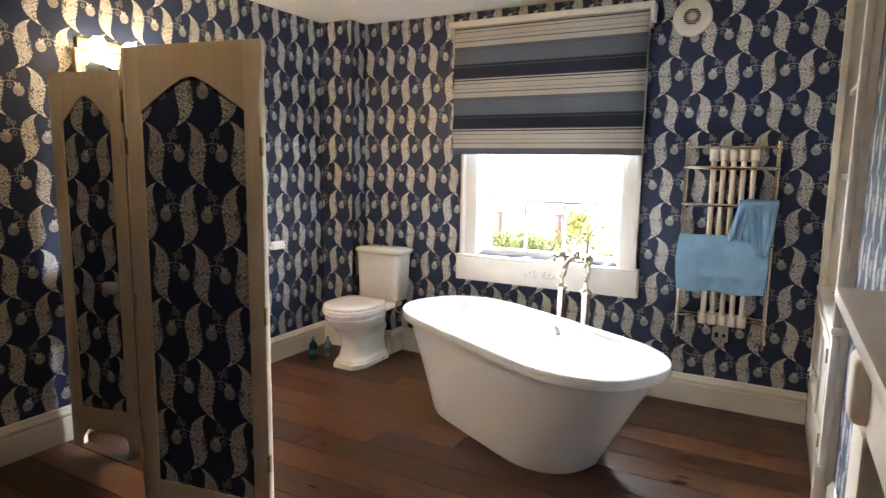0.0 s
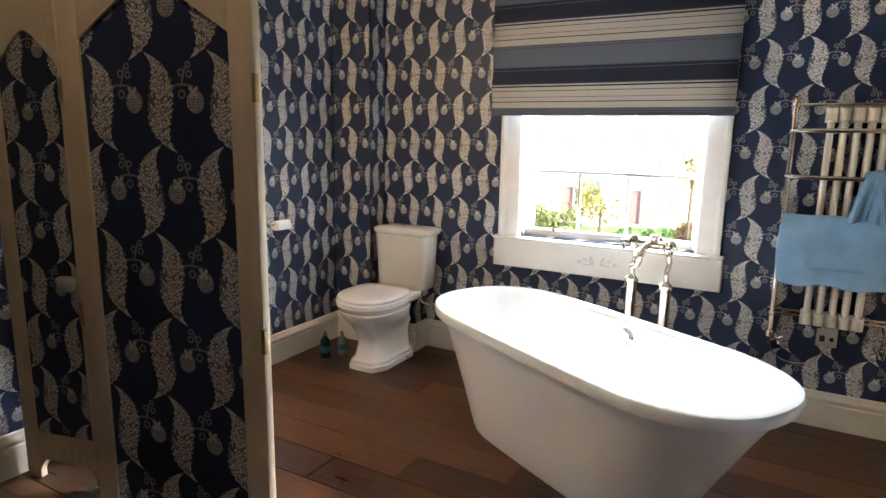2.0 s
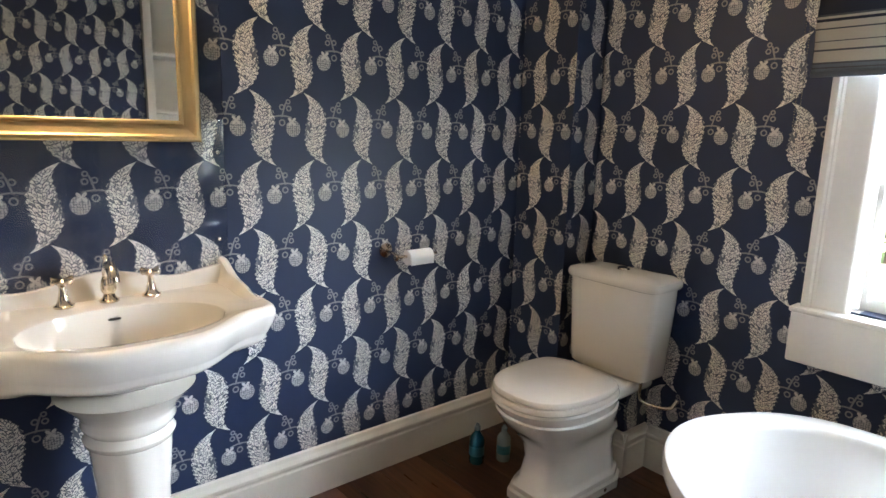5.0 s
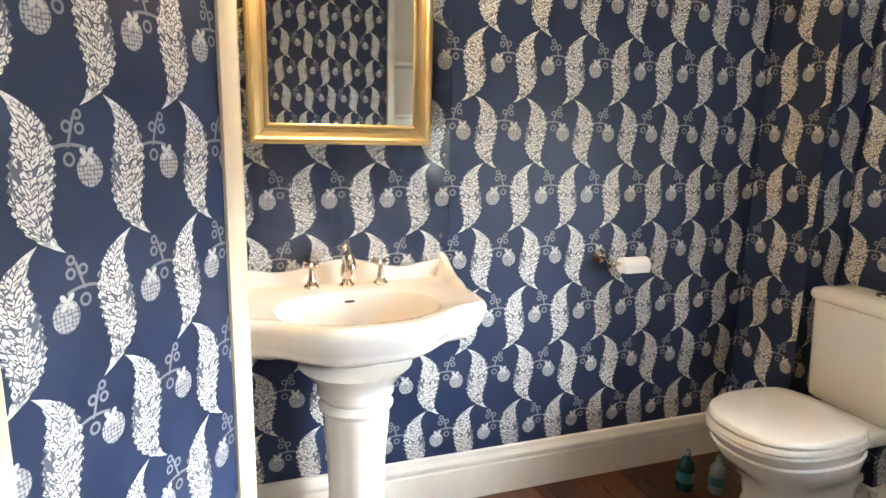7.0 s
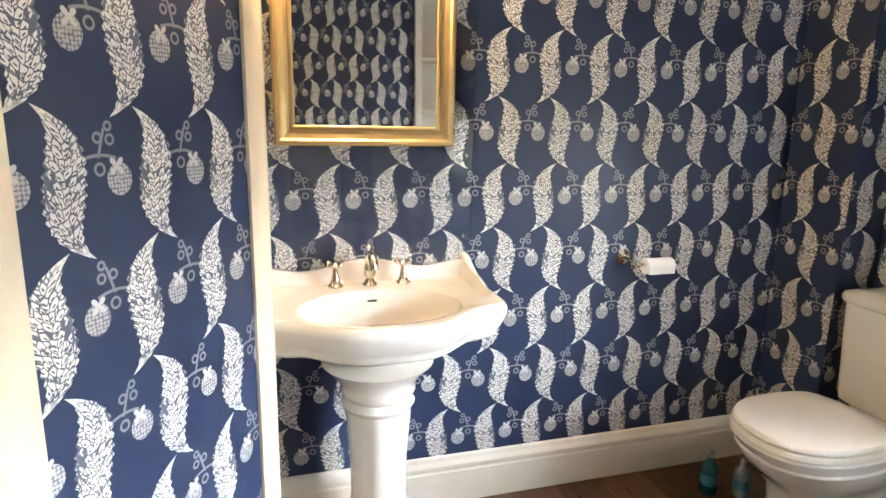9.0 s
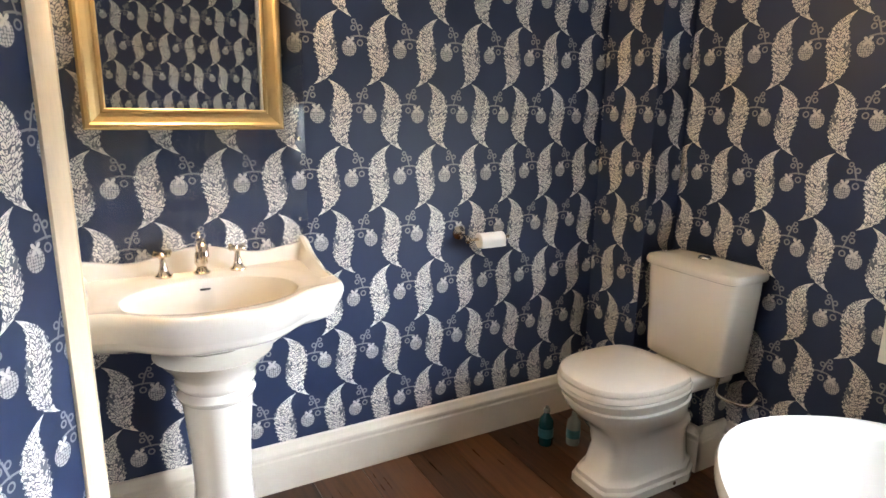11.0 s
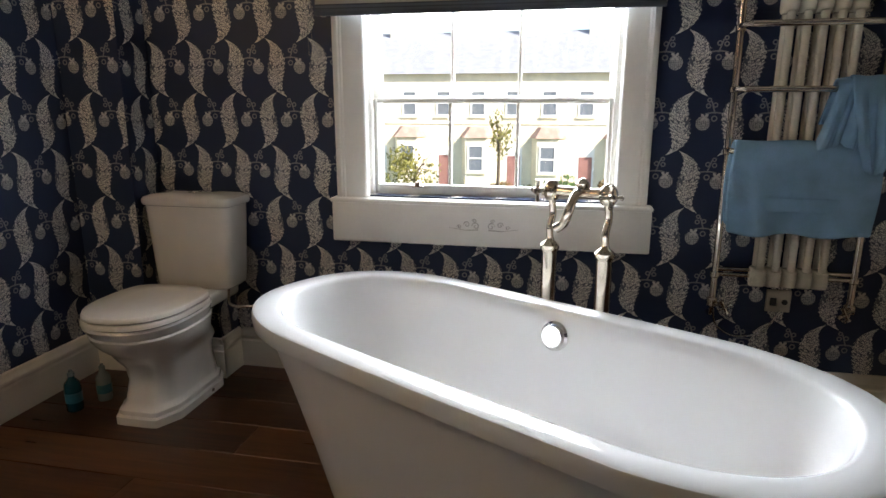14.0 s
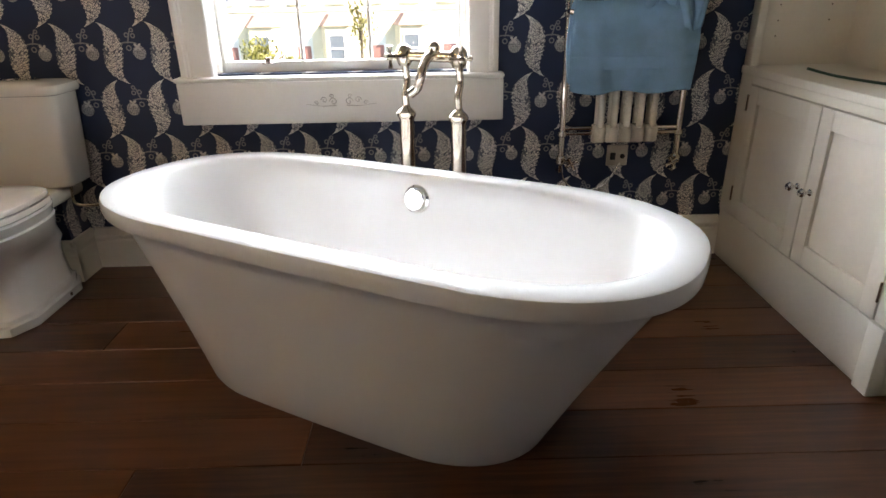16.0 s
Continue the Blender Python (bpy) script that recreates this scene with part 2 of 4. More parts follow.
PAPER = wallpaper("leaf_wallpaper", -0.0309, -0.0252)
FLOOR = wood_floor("stained_boards")
BLIND = striped("striped_cloth")
WHITE = material("white_gloss_paint", (0.80, 0.78, 0.73), 0.32, vary=0.03, bump=0.08, bump_scale=90)
CREAM = material("cream_eggshell_paint", (0.80, 0.75, 0.66), 0.38, vary=0.035, bump=0.10, bump_scale=70)
CEIL = material("ceiling_emulsion", (0.84, 0.83, 0.80), 0.9, vary=0.02, bump=0.15, bump_scale=120)
ENAMEL = material("white_acrylic", (0.78, 0.78, 0.77), 0.12, vary=0.006, coat=0.4, rvar=0.05)
PANEL = material("bath_panel_acrylic", (0.72, 0.71, 0.70), 0.26, vary=0.003, rvar=0.04)
CHINA = material("vitreous_china", (0.76, 0.73, 0.68), 0.10, vary=0.010, coat=0.6, rvar=0.05)
SEAT = material("ivory_seat_lacquer", (0.80, 0.75, 0.68), 0.16, vary=0.02, coat=0.5)
CHROME = material("polished_chrome", (0.78, 0.77, 0.75), 0.07, 1.0, vary=0.03)
NICKEL = material("aged_nickel", (0.72, 0.64, 0.53), 0.14, 1.0, vary=0.10, scale=14)
BRASS = material("worn_gilt", (0.60, 0.45, 0.23), 0.36, 0.9, vary=0.04, scale=10, bump=0.03, rvar=0.08, bump_scale=120, stretch=(1, 1, 1))
RAD = material("cream_radiator_enamel", (0.80, 0.75, 0.64), 0.25, vary=0.03)
DARK = material("dark_rubber", (0.02, 0.02, 0.022), 0.5, vary=0.1)
STEEL = material("brushed_steel", (0.55, 0.54, 0.52), 0.25, 1.0, vary=0.08)
PAPERROLL = material("tissue_paper", (0.84, 0.82, 0.79), 0.95, vary=0.03, bump=0.4, bump_scale=200)
MIRROR = material("silvered_glass", (0.86, 0.88, 0.88), 0.015, 1.0, vary=0.01)
GLASS = glass("clear_glass")


# ---- building blocks ----
def link(name, bm, mat, parent=None, smooth=True, label="", sharp=38):
    """One mesh object from bm, under parent if one is given."""
    me = bpy.data.meshes.new(name)
    bmesh.ops.recalc_face_normals(bm, faces=bm.faces[:])
    bm.to_mesh(me)
    bm.free()
    if smooth:
        me.polygons.foreach_set("use_smooth", [True] * len(me.polygons))
        me.set_sharp_from_angle(angle=radians(sharp))
    me.materials.append(mat)
    ob = new(name, me)
    if parent:
        ob.parent = parent
    return tagged(ob, label=label)


def part(name, bm, mat, parent, label=""):
    return link(name, bm, mat, parent, label=label)


def thing(name, label, category, group=""):
    ob = new(name)
    ob.empty_display_size = 0.05
    return tagged(ob, label, category, group)


def box(bm, x0, x1, y0, y1, z0, z1, bevel=0.0, m=None, seg=2):
    """A box between two corners, with rounded edges."""
    r = bmesh.ops.create_cube(bm, size=1.0)
    vs = r["verts"]
    bmesh.ops.transform(bm, verts=vs, matrix=Matrix.Translation(((x0 + x1) / 2, (y0 + y1) / 2, (z0 + z1) / 2)) @ Matrix.Diagonal((abs(x1 - x0), abs(y1 - y0), abs(z1 - z0), 1)))
    if bevel:
        es = list({e for v in vs for e in v.link_edges})
        made = bmesh.ops.bevel(bm, geom=es, offset=bevel, segments=seg, affect='EDGES', profile=0.5)
        vs = list({v for f in made["faces"] for v in f.verts} | {v for v in vs if v.is_valid})
    if m is not None:
        bmesh.ops.transform(bm, verts=vs, matrix=m)
    return vs


def boxed(*a, **k):
    bm = bmesh.new()
    box(bm, *a, **k)
    return bm


def loft(bm, rings, cap0=True, cap1=True, closed=True, m=None):
    """Skin a row of rings of equal length."""
    vs = [[bm.verts.new(m @ Vector(p) if m is not None else p) for p in r] for r in rings]
    n = len(rings[0])
    for a, b in zip(vs, vs[1:]):
        for i in range(n if closed else n - 1):
            j = (i + 1) % n
            bm.faces.new((a[i], a[j], b[j], b[i]))
    if cap0:
        bm.faces.new(vs[0][::-1])
    if cap1:
        bm.faces.new(vs[-1])
    return vs


def lathe(bm, profile, n=32, m=None, cap0=True, cap1=True):
    """Turn a profile of (radius, height) round z."""
    rings = [[(r * math.cos(2 * math.pi * i / n), r * math.sin(2 * math.pi * i / n), z) for i in range(n)] for r, z in profile]
    return loft(bm, rings, cap0, cap1, m=m)


def smooth_path(pts, k=6):
    """Catmull-Rom through pts."""
    p = [Vector(q) for q in pts]
    p = [p[0] * 2 - p[1]] + p + [p[-1] * 2 - p[-2]]
    out = []
    for a, b, c, d in zip(p, p[1:], p[2:], p[3:]):
        for i in range(k):
            t = i / k
            out.append(0.5 * (2 * b + (c - a) * t + (2 * a - 5 * b + 4 * c - d) * t * t + (3 * b - a - 3 * c + d) * t ** 3))
    return out + [p[-2]]


def tube(bm, pts, r, n=12, m=None):
    """A round bar along pts; r is a number or one per point."""
    pts = [Vector(p) for p in pts]
    rs = r if isinstance(r, (list, tuple)) else [r] * len(pts)
    rings, up = [], None
    for i, p in enumerate(pts):
        t = (pts[min(i + 1, len(pts) - 1)] - pts[max(i - 1, 0)]).normalized()
        if up is None:
            up = t.orthogonal().normalized()
        up = (up - t * up.dot(t)).normalized()
        side = t.cross(up)
        rings.append([p + (up * math.cos(2 * math.pi * k / n) + side * math.sin(2 * math.pi * k / n)) * rs[i] for k in range(n)])
    return loft(bm, rings, m=m)


def turned(profile, at, toward=(0, 0, 1), n=28):
    """A lathe whose axis starts at a point and runs a given way."""
    bm = bmesh.new()
    lathe(bm, profile, n, Matrix.Translation(at) @ Vector((0, 0, 1)).rotation_difference(Vector(toward)).to_matrix().to_4x4())
    return bm


def bar(pts, r, n=12, smooth=0):
    bm = bmesh.new()
    tube(bm, smooth_path(pts, smooth) if smooth else pts, r, n)
    return bm


def outline(a, b, n=2.6, count=64, z=0.0, cx=0.0, cy=0.0):
    """A superellipse ring."""
    r = []
    for i in range(count):
        t = 2 * math.pi * i / count
        c, s = math.cos(t), math.sin(t)
        r.append((cx + a * math.copysign(abs(c) ** (2 / n), c), cy + b * math.copysign(abs(s) ** (2 / n), s), z))
    return r


def angled(a, b, z, cx, cy, n=2.4, cut=None, count=64):
    """A ring by even angles: a superellipse, or an octagon where cut is given."""
    r = []
    for i in range(count):
        t = 2 * math.pi * (i + 0.5) / count
        c, s = abs(math.cos(t)) / a, abs(math.sin(t)) / b
        q = max(c, s, (c + s) / cut) if cut else (c ** n + s ** n) ** (1 / n)
        r.append((cx + math.cos(t) / q, cy + math.sin(t) / q, z))
    return r


def uv_metres(ob, along="x", v0=0.0):
    """UVs in metres by world place: u along x or y by each face's normal, v up."""
    me = ob.data
    lay = me.uv_layers.new(name="UVMap")
    for p in me.polygons:
        for li in p.loop_indices:
            c = me.vertices[me.loops[li].vertex_index].co
            n = p.normal
            u = c.y if n.x > 0.5 else -c.y if n.x < -0.5 else c.x + 0.0807 if n.y < -0.5 else -c.x
            lay.data[li].uv = (u, c.z - 0.0104 if n.y < -0.5 else c.z)
    return ob


# ---- the room ----
XL, YW, ZC = -3.04, 3.635, 2.41
XB, XC, YB = 0.285, 0.228, -1.5
YA = 2.60          # where the chimney breast ends and the alcove begins
WX0, WX1, WZ0, WZ1 = -1.83, -0.83, 0.79, 2.20   # the window's opening
OUT = material("outside_render", (0.6, 0.55, 0.45), 0.9)


def wall_piece(name, boxes, mat=None):
    bm = bmesh.new()
    for b in boxes:
        box(bm, *b)
    ob = link(name, bm, mat or PAPER, smooth=False)
    uv_metres(ob)
    return tagged(ob, kind="structure")


wall_piece("wall_west", [(XL - 0.2, XL, YB - 0.2, YW + 0.3, 0, ZC)])
wall_piece("wall_north", [(XL, WX0, YW, YW + 0.3, 0, ZC), (WX1, 0.9, YW, YW + 0.3, 0, ZC), (WX0, WX1, YW, YW + 0.3, 0, WZ0), (WX0, WX1, YW, YW + 0.3, WZ1, ZC)])
wall_piece("wall_south", [(XL, 0.9, YB - 0.2, YB, 0, ZC)])
wall_piece("wall_east", [(0.72, 0.9, YB, YW, 0, ZC)])
wall_piece("chimney_breast", [(XB, 0.72, -0.35, YA, 0, ZC)])
wall_piece("pipe_boxing", [(XL, -2.765, 3.465, YW, 0, ZC)])
wall_piece("low_boxing", [(-2.765, -2.44, 3.49, YW, 0, 0.34)])
tagged(link("ceiling", boxed(XL - 0.2, 0.9, YB - 0.2, YW + 0.3, ZC, ZC + 0.15), CEIL, smooth=False), kind="structure")
tagged(link("subfloor", boxed(XL - 0.2, 0.9, YB - 0.2, YW + 0.3, -0.2, -0.022), DARK, smooth=False), kind="structure")


def skirting(name, p, q, out):
    """A moulded board from p to q, standing off the wall towards out."""
    p, q, out = Vector((*p, 0)), Vector((*q, 0)), Vector((*out, 0))
    prof = [(0, 0), (0.022, 0), (0.022, 0.118), (0.019, 0.124), (0.019, 0.130), (0.023, 0.136), (0.023, 0.146), (0.014, 0.160), (0.009, 0.172), (0, 0.176)]
    bm = bmesh.new()
    loft(bm, [[e + out * a + Vector((0, 0, h)) for a, h in prof] for e in (p, q)])
    return tagged(link(name, bm, CREAM, smooth=False), kind="structure")


skirting("baseboard", (XL, YB), (XL, 3.465), (1, 0))
skirting("baseboard", (-2.418, YW), (XC, YW), (0, -1))
skirting("baseboard", (XL, 3.465), (-2.418, 3.465 + 0.025), (0, -1))
skirting("baseboard", (-2.44, 3.47), (-2.44, YW), (1, 0))
skirting("baseboard", (XB, 1.62), (XB, YA - 0.03), (-1, 0))
skirting("baseboard", (XL, YB), (0.72, YB), (0, 1))


# ---- window ----
def sash_window():
    win = tagged(new("window_1"), "white painted sash window with moulded architrave and deep sill board", kind="structure")
    AY = 3.592
    # architrave: two steps and a bead, left, right and head
    for name, x0, x1, inner in (("architrave", -1.930, -1.805, 1), ("architrave", -0.728, -0.845, -1)):
        bm = bmesh.new()
        w = abs(x1 - x0)
        prof = [(0, YW), (0, AY + 0.004), (0.006, AY), (0.020, AY), (0.026, AY + 0.006), (0.030, AY + 0.006), (0.036, AY + 0.012), (w - 0.012, AY + 0.014), (w - 0.004, AY + 0.020), (w, AY + 0.028), (w, YW)]
        loft(bm, [[(x0 + inner * a, y, z) for a, y in prof] for z in (0.785, 2.24)])
        part(name, bm, WHITE, win)
    part("architrave", boxed(-1.95, -0.71, AY - 0.004, YW, 2.20, 2.29, bevel=0.006), WHITE, win)
    part("window_sill", boxed(-1.955, -0.705, AY - 0.022, YW + 0.10, 0.766, 0.784, bevel=0.007), WHITE, win)
    apron = part("apron", boxed(-1.950, -0.708, AY - 0.012, YW, 0.606, 0.766, bevel=0.006), WHITE, win, "white painted board with a worn grey scroll motif")
    # faded scroll motif on the apron
    bm = bmesh.new()
    for sx in (1, -1):
        for k, (dx, dz, r) in enumerate(((0.03, 0.0, 0.016), (0.065, 0.006, 0.013), (0.095, -0.004, 0.009), (0.035, 0.020, 0.009))):
            pts = [(-1.33 + sx * (dx + r * (1 - a / 14) * math.cos(a * 0.7)), AY - 0.0135, 0.688 + dz + r * (1 - a / 14) * math.sin(a * 0.7)) for a in range(12)]
            tube(bm, pts, 0.0022, 6)
        tube(bm, [(-1.33 + sx * 0.02, AY - 0.0135, 0.674), (-1.33 + sx * 0.07, AY - 0.0135, 0.671), (-1.33 + sx * 0.135, AY - 0.0135, 0.680)], [0.003, 0.002, 0.001], 6)
    part("motif", bm, MOTIF, apron, "worn grey painted scroll")
    # reveal lining and the two sashes
    for x0, x1 in ((WX0, WX0 + 0.012), (WX1 - 0.012, WX1)):
        part("lining", boxed(x0, x1, YW - 0.02, YW + 0.26, WZ0, WZ1), WHITE, win)
    part("parting_bead", boxed(WX0 + 0.012, WX0 + 0.032, YW + 0.03, YW + 0.055, WZ0, WZ1, bevel=0.003), WHITE, win)
    part("parting_bead", boxed(WX1 - 0.032, WX1 - 0.012, YW + 0.03, YW + 0.055, WZ0, WZ1, bevel=0.003), WHITE, win)

    def sash(z0, z1, y, lower):
        xa, xb = WX0 + 0.013, WX1 - 0.013
        sw = 0.034
        fr = bmesh.new()
        box(fr, xa, xa + sw, y, y + 0.04, z0, z1, bevel=0.004)
        box(fr, xb - sw, xb, y, y + 0.04, z0, z1, bevel=0.004)
        box(fr, xa + sw - 0.002, xb - sw + 0.002, y + 0.001, y + 0.039, z0, z0 + (0.045 if lower else 0.024), bevel=0.004)
        box(fr, xa + sw - 0.002, xb - sw + 0.002, y + 0.001, y + 0.039, z1 - 0.020, z1, bevel=0.004)
        ob = part("sash", fr, WHITE, win)
        for x in (xa + (xb - xa) * 0.34, xa + (xb - xa) * 0.615):
            part("glazing_bar", boxed(x - 0.007, x + 0.007, y + 0.008, y + 0.032, z0 + 0.02, z1 - 0.015, bevel=0.003), WHITE, ob)
        pane = part("pane", boxed(xa + sw, xb - sw, y + 0.018, y + 0.021, z0 + 0.02, z1 - 0.015), GLASS, ob)
        pane.visible_shadow = False
        return ob
    sash(0.785, 1.175, YW + 0.055, True)
    sash(1.16, 2.19, YW + 0.10, False)
    for x in (-1.612, -1.02):
        bm = boxed(x - 0.022, x + 0.022, YW + 0.022, YW + 0.055, 0.823, 0.828, bevel=0.002)
        box(bm, x - 0.010, x + 0.010, YW + 0.018, YW + 0.032, 0.823, 0.846, bevel=0.004)
        part("sash_lift", bm, STEELDARK, win, "small dark metal sash lift")
    return win


MOTIF = material("faded_grey_paint", (0.50, 0.47, 0.42), 0.7, vary=0.25, scale=40)
STEELDARK = material("dark_bronze", (0.16, 0.12, 0.09), 0.35, 0.8, vary=0.2)
sash_window()


def roman_blind():
    th = thing("window_blind", "striped grey, navy and cream roman blind drawn halfway down the window", "blind")
    x0, x1, y = -1.972, -0.722, 3.548
    z0, z1 = 1.474, 2.30
    bm = bmesh.new()
    nx, nz = 10, 44
    lay = bm.loops.layers.uv.new("UVMap")
    rows = []
    for k in range(nz + 1):
        z = z1 + (z0 - z1) * k / nz
        fold = 0.006 * math.sin((z - z0) / 0.205 * 2 * math.pi) if z < z1 - 0.05 else 0
        rows.append([bm.verts.new((x0 + (x1 - x0) * i / nx, y + fold + 0.003 * math.sin(i * 0.9 + k * 0.1), z)) for i in range(nx + 1)])
    for k in range(nz):
        for i in range(nx):
            f = bm.faces.new((rows[k][i], rows[k][i + 1], rows[k + 1][i + 1], rows[k + 1][i]))
            for lp in f.loops:
                lp[lay].uv = (lp.vert.co.x, 2.278 - lp.vert.co.z + 0.329)
    cloth = part("cloth", bm, BLIND, th)
    sol = cloth.modifiers.new("thickness", 'SOLIDIFY')
    sol.thickness = 0.004
    part("bottom_bar", boxed(x0 - 0.002, x1 + 0.002, y - 0.008, y + 0.008, z0 - 0.004, z0 + 0.012, bevel=0.004), BARCLOTH, th, "grey cloth-covered bottom bar")
    part("headrail", boxed(x0 - 0.03, x1 + 0.03, y - 0.03, YW, z1 - 0.006, z1 + 0.030, bevel=0.004), WHITE, th, "white painted headrail")
    for x in (x0 - 0.025, x1 + 0.02):
        part("bracket", boxed(x - 0.006, x + 0.006, y - 0.034, YW, z1 - 0.07, z1 + 0.004, bevel=0.003), WHITE, th)
    # beaded control chain
    bm = bmesh.new()
    xs = x0 - 0.018
    for side in (-0.006, 0.007):
        zz = 2.25
        while zz > 1.335:
            bmesh.ops.create_icosphere(bm, subdivisions=1, radius=0.0022, matrix=Matrix.Translation((xs + side, y - 0.02, zz)))
            zz -= 0.0075
    for k in range(6):
        bmesh.ops.create_icosphere(bm, subdivisions=1, radius=0.0022, matrix=Matrix.Translation((xs + 0.0065 * math.cos(math.pi + k * 0.6), y - 0.02, 1.335 + 0.0065 * math.sin(math.pi + k * 0.6))))
    part("chain", bm, STEEL, th, "thin beaded metal pull chain")
    return th


BARCLOTH = material("grey_blind_edge", (0.10, 0.12, 0.16), 0.8, vary=0.1)
roman_blind()


# ---- bath and its taps ----
BATH = Matrix.Translation((-1.162, 2.780, 0)) @ Matrix.Rotation(radians(-28.6), 4, 'Z')


def bath_tub():
    th = thing("bathtub", "white freestanding double-ended bathtub with tapering sides and a rolled rim", "bathtub")
    th.matrix_world = BATH
    H = 0.548

    def ring(a, b, z, n):
        # straight sides with round ends, eased a little into one another
        out = []
        r = b * 1.06
        for (x, y, zz), (x2, y2, zz2) in zip(outline(r, b, 2.12, 96, z), outline(a, b, 3.2, 96, z)):
            s = x / r
            xs = x + (a - r) * max(-1.0, min(1.0, s * 5.0))
            out.append((0.7 * xs + 0.3 * x2, 0.7 * y + 0.3 * y2, z))
        return out
    bm = bmesh.new()
    loft(bm, [[(x, y - dy, z) for x, y, z in ring(a, b, h, n)] for a, b, h, n, dy in ((0.548, 0.252, 0.0, 3.2, 0.030), (0.553, 0.256, 0.010, 3.2, 0.030), (0.632, 0.279, 0.16, 3.2, 0.020), (0.728, 0.306, 0.33, 3.2, 0.010), (0.824, 0.334, 0.49, 3.2, 0.0), (0.828, 0.336, 0.51, 3.2, 0.0))], cap1=False)
    part("panel", bm, PANEL, th, "smooth white tapering outer shell")
    bm = bmesh.new()
    n = 3.2
    prof = [(0.815, 0.330, H - 0.050), (0.858, 0.368, H - 0.051), (0.865, 0.375, H - 0.047), (0.868, 0.378, H - 0.038), (0.868, 0.378, H - 0.012), (0.864, 0.374, H - 0.003), (0.856, 0.366, H), (0.82, 0.335, H + 0.001), (0.794, 0.309, H), (0.785, 0.301, H - 0.004), (0.779, 0.296, H - 0.014), (0.765, 0.288, H - 0.06),
            (0.71, 0.272, 0.36), (0.62, 0.238, 0.23), (0.55, 0.205, 0.165), (0.44, 0.15, 0.135), (0.2, 0.07, 0.128)]
    loft(bm, [ring(a, b, z, n) for a, b, z in prof], cap0=False)
    shell = part("basin", bm, ENAMEL, th, "glossy white moulded bathing shell")
    # overflow on the far inner side
    bm = bmesh.new()
    tilt = Matrix.Translation((-0.010, 0.286, 0.468)) @ Matrix.Rotation(radians(80), 4, 'X') @ Matrix.Scale(1.25, 4)
    lathe(bm, [(0.004, -0.004), (0.036, -0.004), (0.036, 0.006), (0.030, 0.010), (0.029, 0.018), (0.026, 0.021), (0.0, 0.022)], 32, tilt)
    box(bm, -0.003, 0.003, -0.026, 0.026, 0.0205, 0.0235, m=tilt)
    part("overflow", bm, CHROME, th, "round chrome overflow and waste control")
    return th


bath_tub()


def bath_taps():
    th = thing("bath_tap", "floor-standing nickel bath mixer on two tall pillars with cross handles", "tap")
    L, R = Vector((-1.066, 3.222, 0)), Vector((-0.898, 3.135, 0))
    d = (R - L).normalized()
    back = Vector((d.y, -d.x, 0))           # towards the bath
    for p in (L, R):
        bm = bmesh.new()
        lathe(bm, [(0.034, 0.0), (0.034, 0.008), (0.026, 0.012), (0.0245, 0.02), (0.0245, 0.685), (0.027, 0.69), (0.031, 0.698), (0.031, 0.708), (0.024, 0.716), (0.014, 0.724), (0.011, 0.735)], 28, Matrix.Translation(p))
        part("pillar", bm, NICKEL, th, "tall polished pillar with a ringed collar")
        q = p + back * 0.0
        bm = bar([q + Vector((0, 0, 0.73)), q + back * 0.004 + Vector((0, 0, 0.77)), q - back * 0.012 + Vector((0, 0, 0.81)), q + Vector((0, 0, 0.865))], 0.0115, 14, 6)
        part("elbow", bm, NICKEL, th)
    zb = 0.885
    bm = bar([L + Vector((0, 0, zb)) - d * 0.012, R + Vector((0, 0, zb)) + d * 0.012], 0.0165, 18)
    body = part("valve_body", bm, NICKEL, th)
    for p, s in ((L, -1), (R, 1)):
        bm = bmesh.new()
        lathe(bm, [(0.018, -0.03), (0.026, -0.016), (0.029, 0.0), (0.026, 0.016), (0.018, 0.028), (0.01, 0.034)], 24, Matrix.Translation(p + Vector((0, 0, zb))))
        part("valve", bm, NICKEL, th)
        ax = (d * s * 0.55 + back * 0.84).normalized()
        hub = p + Vector((0, 0, zb)) + ax * 0.05
        bm = bar([p + Vector((0, 0, zb)), hub], 0.010, 14)
        o1 = ax.cross(Vector((0, 0, 1))).normalized()
        o2 = ax.cross(o1).normalized()
        for o in (o1, -o1, o2, -o2):
            tube(bm, [hub, hub + o * 0.02, hub + o * 0.033, hub + o * 0.036], [0.005, 0.0055, 0.0085, 0.003], 10)
        tube(bm, [hub, hub + ax * 0.012, hub + ax * 0.014], [0.012, 0.010, 0.004], 14)
        part("cross_handle", bm, NICKEL, th, "four-armed cross handle")
    mid = (L + R) / 2 + d * 0.01
    up = Vector((0, 0, 1))
    bm = bar([mid + up * (zb + 0.012), mid + back * 0.05 + up * (zb - 0.006), mid + back * 0.085 + up * (zb - 0.045), mid + back * 0.075 - d * 0.02 + up * (zb - 0.085), mid + back * 0.075 - d * 0.045 + up * (zb - 0.105)], 0.0145, 16, 6)
    part("spout", bm, NICKEL, th, "curved downward spout")
    bm = bmesh.new()
    lathe(bm, [(0.012, 0.0), (0.019, 0.012), (0.021, 0.022), (0.012, 0.034), (0.004, 0.038)], 20, Matrix.Translation(mid + up * (zb + 0.008)))
    part("diverter", bm, NICKEL, th)
    return th


bath_taps()


